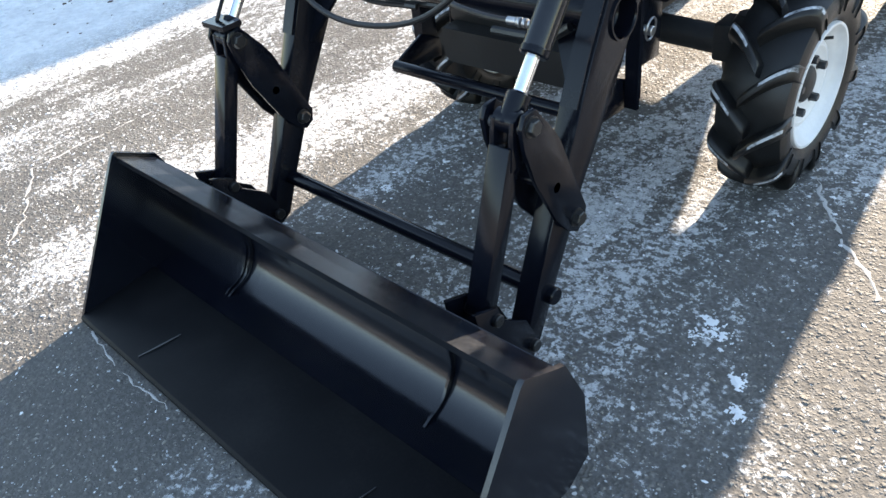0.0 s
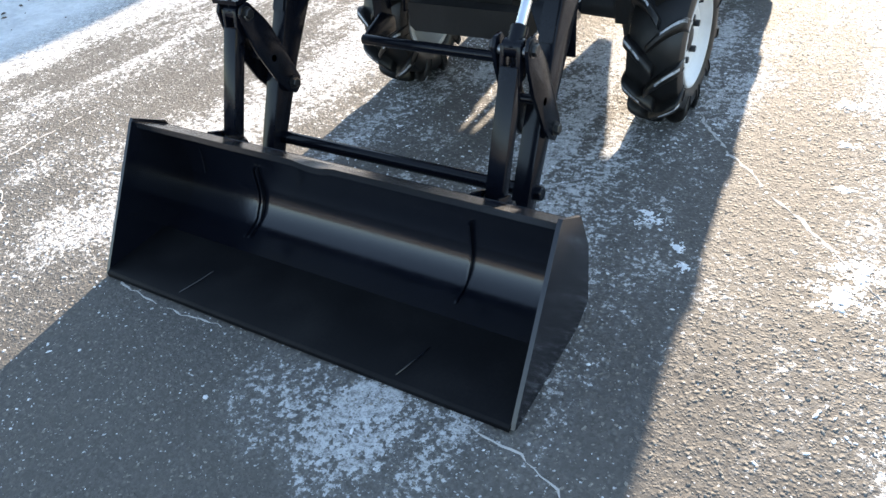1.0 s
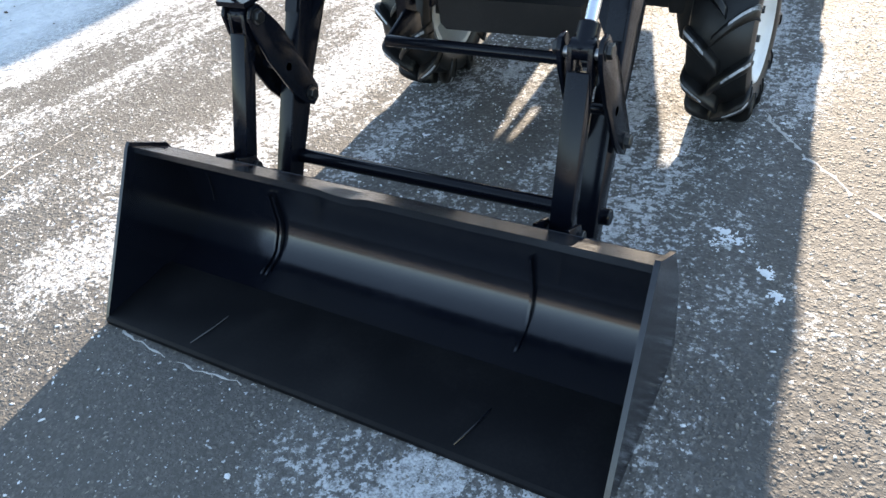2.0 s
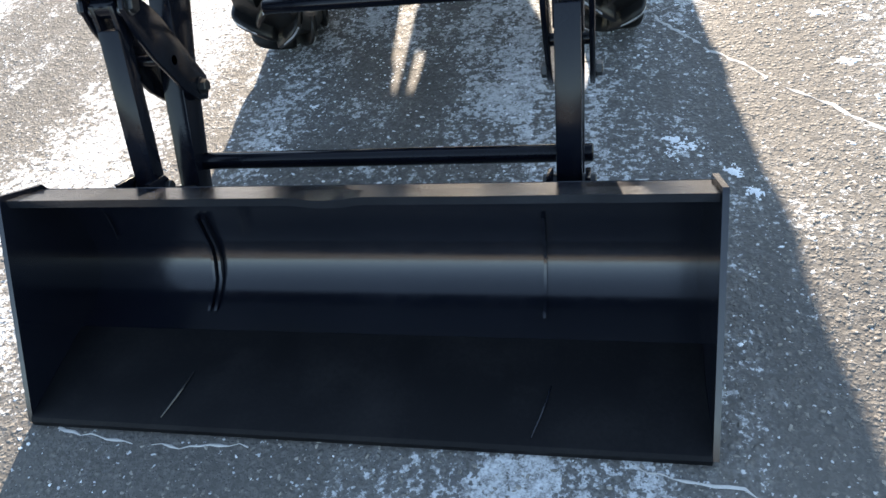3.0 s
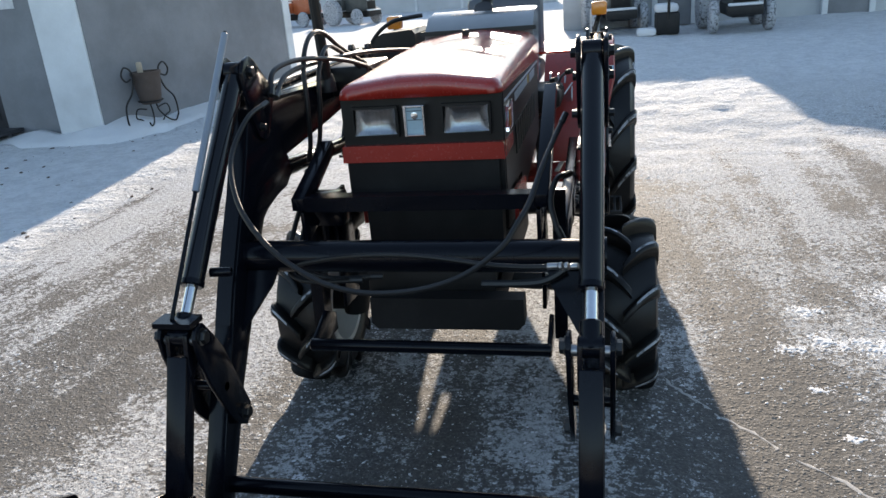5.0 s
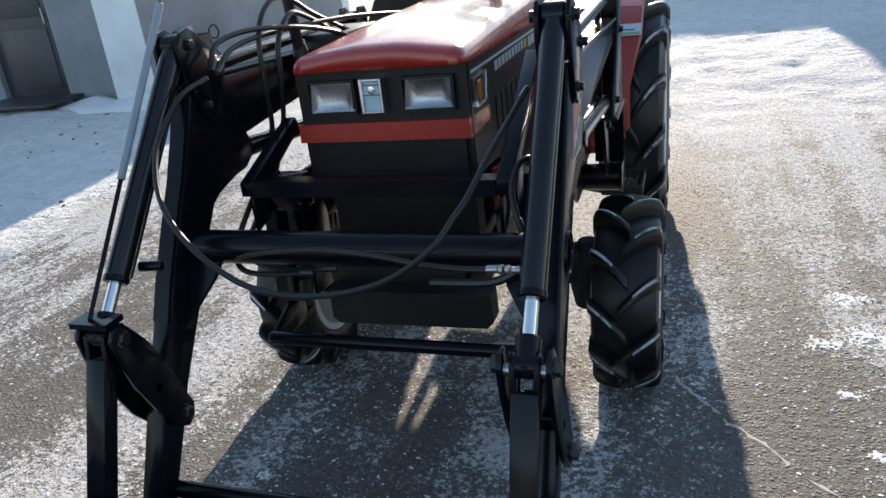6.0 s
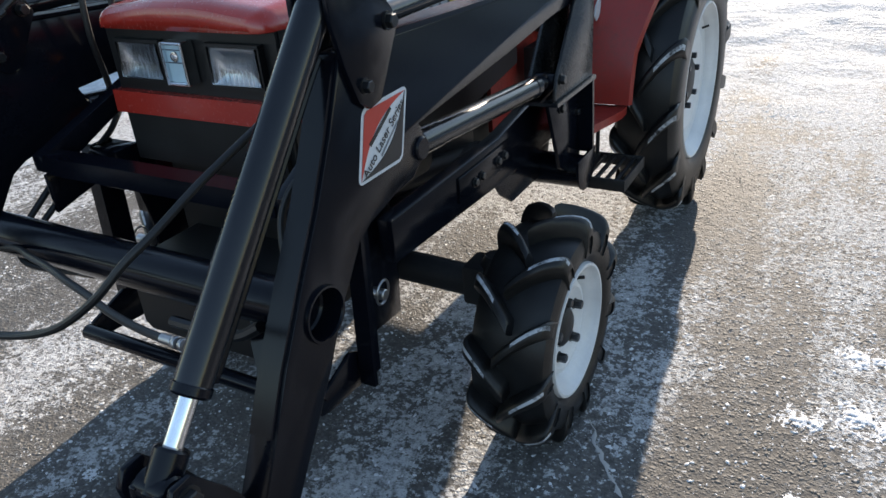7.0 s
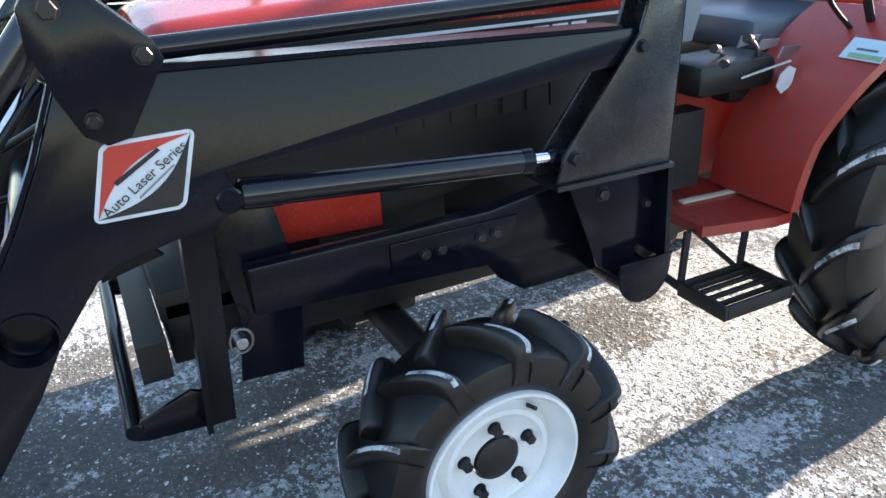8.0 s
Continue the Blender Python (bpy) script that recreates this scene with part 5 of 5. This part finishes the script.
part("bonnet_cap", lathe([(0, 0.016), (0.018, 0.016), (0.022, 0.012)], (-0.06, 2.28, 1.243), axis="z", seg=16), BLACKPLASTIC, bonnet)
for x in (HX0 + 0.004, HX1 - 0.004):
    o = 1 if x > 0 else -1
    side_p = part("bonnet_side", bevelled(prism([(1.345, 0.83), (1.345, 1.150), (2.48, 1.116), (2.48, 0.80), (1.75, 0.70), (1.752, 0.80), (1.47, 0.83)], x - o * 0.012, x + o * 0.002), 0.002), BLACKPLASTIC, tractor)
    part("pinstripe", prism([(1.36, 1.112), (1.36, 1.119), (2.47, 1.106), (2.47, 1.099)], x + o * 0.0022, x + o * 0.004), DECAL_W, side_p)
    part("lower_red_panel", bevelled(prism([(1.48, 0.70), (1.48, 0.815), (1.752, 0.785), (1.752, 0.69)], x + o * 0.004, x + o * 0.016), 0.002), RED, side_p)
    part("red_flash", prism([(1.34, 0.952), (1.34, 1.003), (1.52, 0.995), (1.52, 0.952)], x + o * 0.0022, x + o * 0.0045), RED, side_p)
    for k in range(9):
        y = 1.62 + 0.047 * k
        part("text_bar", prism([(y, 1.070), (y, 1.098), (y + 0.034, 1.098), (y + 0.034, 1.070)], x + o * 0.0022, x + o * 0.0035), SHEET, side_p)
    part("text_bar", prism([(2.045, 1.068), (2.045, 1.096), (2.09, 1.096), (2.09, 1.068)], x + o * 0.0022, x + o * 0.0035), YELLOW, side_p)
    for k in range(4):
        y = 2.125 + 0.055 * k
        part("text_bar", prism([(y, 1.062), (y, 1.094), (y + 0.044, 1.094), (y + 0.044, 1.062)], x + o * 0.0022, x + o * 0.0035), DECAL_W, side_p)
    lampy = part("side_lamp", bevelled(prism([(1.375, 1.02), (1.375, 1.095), (1.49, 1.10), (1.47, 1.02)], x + o * 0.0022, x + o * 0.012), 0.003), LENS, side_p)
    part("side_lamp_amber", bevelled(prism([(1.385, 1.035), (1.385, 1.085), (1.42, 1.087), (1.42, 1.035)], x + o * 0.0125, x + o * 0.0145), 0.001), ORANGE, lampy)
    for k in range(10):
        y = 1.6 + k * 0.07
        part("vent_slat", bevelled(prism([(y, 0.90), (y + 0.05, 0.90), (y + 0.05, 1.0), (y, 1.0)], x + o * 0.0022, x + o * 0.006), 0.001), RADIATOR, side_p)

face = part("nose", bevelled(box((HX0 + 0.005, 1.336, 0.83), (HX1 - 0.005, 1.42, 1.144)), 0.006), BLACKPLASTIC, tractor)
part("nose_band", bevelled(prism([(HX0, 0.952), (HX1, 0.952), (HX1 - 0.003, 1.003), (HX0 + 0.003, 1.003)], 1.312, 1.334, axis="y"), 0.004), RED, face)
part("nose_grille", bevelled(box((HX0 + 0.02, 1.322, 0.835), (HX1 - 0.02, 1.3345, 0.949)), 0.003), RADIATOR, face)
for x0, x1 in ((-0.248, -0.116), (0.030, 0.166)):
    m = (x0 + x1) / 2
    bowl = [(x0, 1.035), (x1, 1.037), (x1 - 0.002, 1.114), (x0 + 0.010, 1.114)]
    small = [(m + (x - m) * 0.55, 1.076 + (z - 1.076) * 0.5) for x, z in bowl]
    bm = bmesh.new()
    f, b = [bm.verts.new((x, 1.322, z)) for x, z in bowl], [bm.verts.new((x, 1.3345, z)) for x, z in small]
    for k in range(4):
        bm.faces.new((f[k], f[(k + 1) % 4], b[(k + 1) % 4], b[k]))
    bm.faces.new(b)
    lamp = part("headlight", bm, REFLECTOR, face, "rectangular headlight with ridged glass")
    part("lamp_lens", bevelled(prism(bowl, 1.315, 1.3205, axis="y"), 0.002), LENS, lamp)
    for k in range(9):
        part("lens_ridge", box((x0 + 0.012 + 0.0125 * k, 1.3125, 1.041), (x0 + 0.019 + 0.0125 * k, 1.3148, 1.070)), LENS, lamp)
    for lo, hi in (((x0 - 0.006, 1.114), (x1 + 0.005, 1.121)), ((x0 - 0.006, 1.027), (x1 + 0.005, 1.0345)), ((x0 - 0.007, 1.035), (x0 - 0.0005, 1.1135)), ((x1 + 0.0005, 1.035), (x1 + 0.006, 1.1135))):
        part("lamp_bezel", bevelled(box((lo[0], 1.318, lo[1]), (hi[0], 1.3345, hi[1])), 0.001), BLACKPLASTIC, lamp)
emblem = part("emblem", bevelled(merge(merge(box((-0.087, 1.300, 1.031), (-0.080, 1.3345, 1.123)), box((-0.030, 1.300, 1.031), (-0.023, 1.3345, 1.123))), merge(box((-0.0798, 1.300, 1.031), (-0.0302, 1.3345, 1.037)), box((-0.0798, 1.300, 1.117), (-0.0302, 1.3345, 1.123)))), 0.0015), CHROME, face, "chrome framed emblem")
part("emblem_field", bevelled(box((-0.0795, 1.308, 1.0375), (-0.0305, 1.314, 1.1165)), 0.001), PALEBLUE, emblem, "pale metallic field")
part("emblem_badge", lathe([(1.3035, 0.006), (1.3045, 0.0105), (1.3078, 0.0115)], (-0.055, 0, 1.092), axis="y", seg=20), CHROME, emblem)
for z in (1.078, 1.105):
    part("emblem_bar", box((-0.0775, 1.3060, z), (-0.0325, 1.3078, z + 0.0025)), GREY, emblem)

# engine, frame and everything dark under the bonnet
part("radiator", bevelled(box((HX0 + 0.03, 1.40, 0.60), (HX1 - 0.03, 1.47, 0.829)), 0.006), RADIATOR, tractor)
part("engine", merge(box((-0.20, 1.50, 0.50), (0.13, 2.30, 1.08), bevel=0.02), merge(box((-0.24, 1.60, 0.62), (0.18, 1.95, 0.85), bevel=0.03), rod((0.09, 1.55, 0.78), (0.09, 1.72, 0.78), 0.07))), IRON, tractor)
part("front_frame", merge(box((-0.235, 1.23, 0.555), (0.175, 1.62, 0.63), bevel=0.008), merge(box((-0.20, 1.24, 0.44), (0.14, 1.262, 0.556), bevel=0.004), merge(box((-0.235, 1.24, 0.445), (-0.205, 2.2, 0.60), bevel=0.006), box((0.145, 1.24, 0.445), (0.175, 2.2, 0.60), bevel=0.006)))), IRON, tractor)
part("weight_bracket", bevelled(prism([(-0.213, 0.560), (0.262, 0.560), (0.264, 0.480), (0.245, 0.460), (-0.195, 0.456), (-0.215, 0.475)], 1.165, 1.229, axis="y"), 0.006), IRON, tractor)
part("axle_pivot", merge(box((-0.12, 1.68, 0.34), (0.06, 1.90, 0.56), bevel=0.02), lathe([(1.62, 0.045), (1.70, 0.07), (1.88, 0.07), (1.95, 0.045)], (-0.03, 0, 0.41), axis="y", seg=24)), IRON, tractor)
part("gearbox", merge(box((-0.16, 2.29, 0.43), (0.095, 3.1, 0.78), bevel=0.03), box((-0.315, 3.0, 0.46), (0.06, 3.65, 0.85), bevel=0.03)), IRON, tractor)
# Unseen slab added to stop sunlight passing above the rear axle.
part("shade_slab", box((-0.45, 3.02, 0.585), (0.36, 3.72, 0.80), bevel=0.015), IRON, tractor)
# Added unseen plate; its outline is cut to shape the shadow under the tractor.
part("shade_plate", bevelled(prism([(-0.365, 0.395), (-0.18, 0.40), (-0.112, 0.29), (-0.034, 0.296), (0.049, 0.398), (0.128, 0.484), (0.19, 0.56), (0.19, 0.60), (-0.315, 0.60), (-0.315, 0.505), (-0.355, 0.50)], 3.655, 3.70, axis="y"), 0.004), IRON, tractor)
# Unseen rods added to split the sunlit patch on the ground.
part("shade_rod", rod((-0.505, 3.70, 0.43), (-0.43, 3.70, 0.61), 0.011), IRON, tractor)
part("shade_rod", rod((-0.362, 3.70, 0.42), (-0.405, 3.70, 0.62), 0.019), IRON, tractor)
part("drive_shaft", rod((-0.03, 1.9, 0.43), (-0.03, 2.4, 0.47), 0.028), IRON, tractor)
part("battery_tray", box((-0.21, 1.48, 0.86), (0.12, 1.60, 1.07), bevel=0.01), BLACKPLASTIC, tractor)
part("muffler", sweep([(0.12, 1.62, 0.70), (0.13, 1.85, 0.62), (0.14, 2.3, 0.55)], [0.03, 0.045, 0.03], seg=14), IRON, tractor)
part("fan_shroud", lathe([(1.475, 0.16), (1.50, 0.17), (1.52, 0.15)], (-0.04, 0, 0.83), axis="y", seg=28), BLACKPLASTIC, tractor)

# dash, steering and seat
dash = part("dashboard", bevelled(prism([(2.485, 1.0), (2.485, 1.245), (2.58, 1.305), (2.72, 1.322), (2.78, 1.275), (2.70, 1.0)], HX0 + 0.015, HX1 - 0.015), 0.02), DASH, tractor, "smoky grey instrument cowl")
part("dash_trim", bevelled(prism([(2.470, 1.236), (2.482, 1.236), (2.484, 1.254), (2.472, 1.254)], HX0, HX1), 0.002), BLACKPLASTIC, dash)
part("gauge", rod((-0.05, 2.735, 1.30), (-0.05, 2.715, 1.335), 0.045), DECAL_K, dash)
sw = Matrix.Translation((-0.045, 2.86, 1.475)) @ Matrix.Rotation(radians(28), 4, 'X')
ring = [sw @ Vector((0.185 * math.cos(a), 0.185 * math.sin(a), 0)) for a in [k * math.pi / 14 for k in range(29)]]
steer = part("steering_wheel", sweep(ring, 0.013, seg=10, steps=2), BLACKPLASTIC, tractor)
part("steering_hub", rod(sw @ Vector((0, 0, -0.03)), sw @ Vector((0, 0, 0.015)), 0.042), BLACKPLASTIC, steer)
for a in (90, 210, 330):
    part("spoke", rod(sw @ Vector((0, 0, -0.01)), sw @ Vector((0.18 * math.cos(radians(a)), 0.18 * math.sin(radians(a)), 0)), 0.010), BLACKPLASTIC, steer)
part("steering_column", rod((-0.045, 2.68, 1.15), sw @ Vector((0, 0, -0.03)), 0.028), BLACKPLASTIC, steer)
part("lever_console", merge(box((0.115, 2.64, 0.86), (0.30, 2.93, 0.955), bevel=0.03), box((0.12, 2.84, 0.80), (0.22, 2.95, 0.93), bevel=0.03)), BLACKPLASTIC, tractor)
for x, y, z, a in ((0.27, 2.90, 0.975, 0.3), (0.30, 2.95, 0.955, 0.8), (0.235, 2.86, 0.985, -0.4)):
    part("link_plate", bevelled(prism([(y - 0.035, z - 0.014), (y + 0.035, z - 0.006), (y + 0.05, z + 0.012), (y - 0.02, z + 0.016)], x, x + 0.006), 0.002), STEEL, tractor)
# White paint stands in for the bright reflection on this plate.
part("quadrant_plate", bevelled(prism([(2.885, 0.872), (2.905, 0.852), (2.940, 0.868), (2.950, 0.915), (2.925, 0.925), (2.895, 0.905)], 0.334, 0.339), 0.0015), DECAL_W, tractor, "lever plate painted white for a bright reflection")
part("lever", rod((0.305, 2.78, 0.905), (0.338, 2.925, 0.938), 0.0042), STEEL, tractor)
seat = part("seat", box((-0.25, 2.95, 0.93), (0.18, 3.36, 1.03), bevel=0.035), GREY, tractor, "grey vinyl seat cushion")
part("backrest", box((-0.24, 3.34, 1.02), (0.17, 3.45, 1.36), bevel=0.04), GREY, seat)
part("seat_base", box((-0.19, 3.0, 0.80), (0.12, 3.35, 0.93), bevel=0.015), BLACKPLASTIC, seat)

# platform, fenders, step and lamps
for s in (-1, 1):
    X = lambda x, s=s: XC + s * (x - XC)
    lo, hi = sorted((X(0.13), X(0.405)))
    deck = [(0.13, 2.575), (0.424, 2.575), (0.434, 2.60), (0.480, 2.785), (0.480, 2.845), (0.13, 2.845)]
    part("platform", bevelled(prism([(X(x), y) for x, y in deck], 0.532, 0.562, axis="z"), 0.006, 2), RED_DULL, tractor, "red sheet-metal foot platform with worn paint")
    part("pedal", bevelled(box((min(X(0.18), X(0.25)), 2.60, 0.60), (max(X(0.18), X(0.25)), 2.72, 0.82)), 0.02), IRON, tractor)
    part("platform_riser", bevelled(box((min(X(0.13), X(0.145)), 2.40, 0.576), (max(X(0.13), X(0.145)), 2.95, 0.92)), 0.004), RED_DULL, tractor)
    # fender: inner sheet, flange over the tyre and front apron
    cy, cz, fr = RW[1], RW[2], 0.598
    ring = [(cy - fr * math.cos(radians(a)), cz + fr * math.sin(radians(a))) for a in range(6, 141, 6)]
    wall_pts = ring + [(cy + 0.52, 0.70), (cy - 0.40, 0.576)]
    fender = part("fender", bevelled(prism(wall_pts, X(0.338), X(0.346)), 0.002), RED, tractor, "red rear wheel fender")

    def sheet_over(x0, x1, places):
        bm = bmesh.new()
        before = None
        for (y, z) in places:
            d = (Vector((y, z)) - Vector((cy, cz))).normalized()
            xe = x1 + 0.045 * min(1.0, max(0.0, (math.degrees(math.atan2(z - cz, cy - y)) - 24) / 24))
            row = [bm.verts.new((X(x), y + d.x * o, z + d.y * o)) for x, o in ((x0, 0.004), ((x0 + xe) / 2, 0.008), (xe - 0.008, 0.004), (xe, -0.016), (xe - 0.008, -0.010), (x0, -0.006))]
            if before:
                for k in range(6):
                    bm.faces.new((before[k], before[(k + 1) % 6], row[(k + 1) % 6], row[k]))
            before = row
        return bm
    part("fender_flange", sheet_over(0.347, 0.500, ring[10:]), RED, fender)
    part("fender_apron", sheet_over(0.195, 0.500, ring[:11]), RED_DULL, fender, "dull red front sheet of the fender", sharp=60)
    part("fender_top", bevelled(prism([(3.215, 1.055), (3.60, 1.075), (3.60, 1.085), (3.215, 1.066)], X(0.14), X(0.337)), 0.002), RED, fender)

    def label_on(x0, x1, a0, a1, lift):
        """A thin label bent over the fender between two angles."""
        bm, q = bmesh.new(), []
        for a in (a0, (a0 + a1) / 2, a1):
            dy, dz = -math.cos(radians(a)), math.sin(radians(a))
            q.append([bm.verts.new((X(x), cy + dy * (fr + h), cz + dz * (fr + h))) for x, h in ((x0, lift), (x1, lift), (x1, lift + 0.001), (x0, lift + 0.001))])
        for e, f in zip(q, q[1:]):
            for k in range(4):
                bm.faces.new((e[k], e[(k + 1) % 4], f[(k + 1) % 4], f[k]))
        bm.faces.new(q[0])
        bm.faces.new(q[-1][::-1])
        return bm
    sticker = part("fender_sticker", label_on(0.420, 0.540, 46.8, 53.4, 0.0095), PALEBLUE, fender, "pale blue and green printed sticker")
    part("green_band", label_on(0.442, 0.536, 47.2, 48.6, 0.0110), STICKER_GREEN, sticker)
    part("text_bar", label_on(0.452, 0.512, 49.6, 50.2, 0.0110), GREY, sticker)
    lampst = part("indicator_stalk", sweep([(X(0.41), 3.13, 1.02), (X(0.44), 3.02, 1.15), (X(0.47), 2.93, 1.25)], 0.012, seg=8), BLACKPLASTIC, tractor)
    part("indicator_lens", box((X(0.47) - 0.036, 2.90, 1.25), (X(0.47) + 0.036, 2.96, 1.312), bevel=0.010), ORANGE, lampst, "orange indicator lamp")
    part("indicator_guard", sweep([(X(0.38), 3.09, 1.01), (X(0.39), 2.97, 1.10), (X(0.44), 2.93, 1.16), (X(0.465), 2.935, 1.22)], 0.007, seg=8), BLACKPLASTIC, lampst)
    # steps hung on straps
    x0, x1 = sorted((X(0.400), X(0.572)))
    step = part("step", merge(merge(box((x0, 2.53, 0.358), (x1, 2.542, 0.400), bevel=0.002), box((x0, 2.768, 0.358), (x1, 2.78, 0.400), bevel=0.002)), merge(box((x0, 2.543, 0.358), (x0 + 0.010, 2.767, 0.400), bevel=0.002), box((x1 - 0.010, 2.543, 0.358), (x1, 2.767, 0.400), bevel=0.002))), IRON, tractor, "black slatted steel step")
    for k in range(4):
        xb = x0 + 0.0215 + 0.0365 * k
        part("tread_bar", box((xb, 2.544, 0.384), (xb + 0.013, 2.766, 0.396), bevel=0.002), IRON, step)
    for y0, y1, z0, z1 in ((2.533, 2.540, 0.372, 0.545), (2.755, 2.762, 0.372, 0.545), (2.742, 2.560, 0.385, 0.545)):
        part("strap", bevelled(prism([(y0, z0), (y0 + 0.020, z0), (y1 + 0.020, z1), (y1, z1)], X(0.402), X(0.392)), 0.002), IRON, step)
    part("strap", rod((X(0.15), 2.50, 0.44), (X(0.405), 2.545, 0.375), 0.012), IRON, step)
for k, (x, y, z) in enumerate(((0.22, 2.86, 0.86), (0.27, 2.88, 0.93), (0.20, 2.84, 0.90))):
    part("lever", sweep([(x, y, z), (x + 0.02, y - 0.04, z + 0.05), (x + 0.05, y - 0.10, z + 0.08)], 0.006, seg=8), STEEL, tractor)
    part("lever_grip", rod((x + 0.05, y - 0.10, z + 0.08), (x + 0.075, y - 0.14, z + 0.09), 0.012), BLACKPLASTIC, tractor)
strip_bm = box((-0.10, -0.011, 0.0), (0.10, 0.011, 0.008), bevel=0.002)
bmesh.ops.transform(strip_bm, matrix=Matrix.Translation((0.278, 2.742, 0.5625)) @ Matrix.Rotation(radians(85), 4, 'Z'), verts=strip_bm.verts)
tagged(part("wood_strip", strip_bm, WOOD), "pale splintered wooden strip lying on the red platform", "wood strip")
# mirror arm on the far fender
part("mirror_arm", sweep([(-0.58, 2.80, 1.06), (-0.65, 2.86, 1.17), (-0.61, 2.87, 1.24), (-0.54, 2.86, 1.285), (-0.48, 2.86, 1.30), (-0.375, 2.86, 1.31)], 0.010, seg=8), BLACKPLASTIC, tractor)
part("side_box", bevelled(prism([(-0.60, 1.0), (-0.345, 1.0), (-0.345, 1.245), (-0.36, 1.265), (-0.50, 1.255), (-0.535, 1.235), (-0.60, 1.10)], 2.56, 2.84, axis="y"), 0.012, 2), BLACKPLASTIC, tractor)
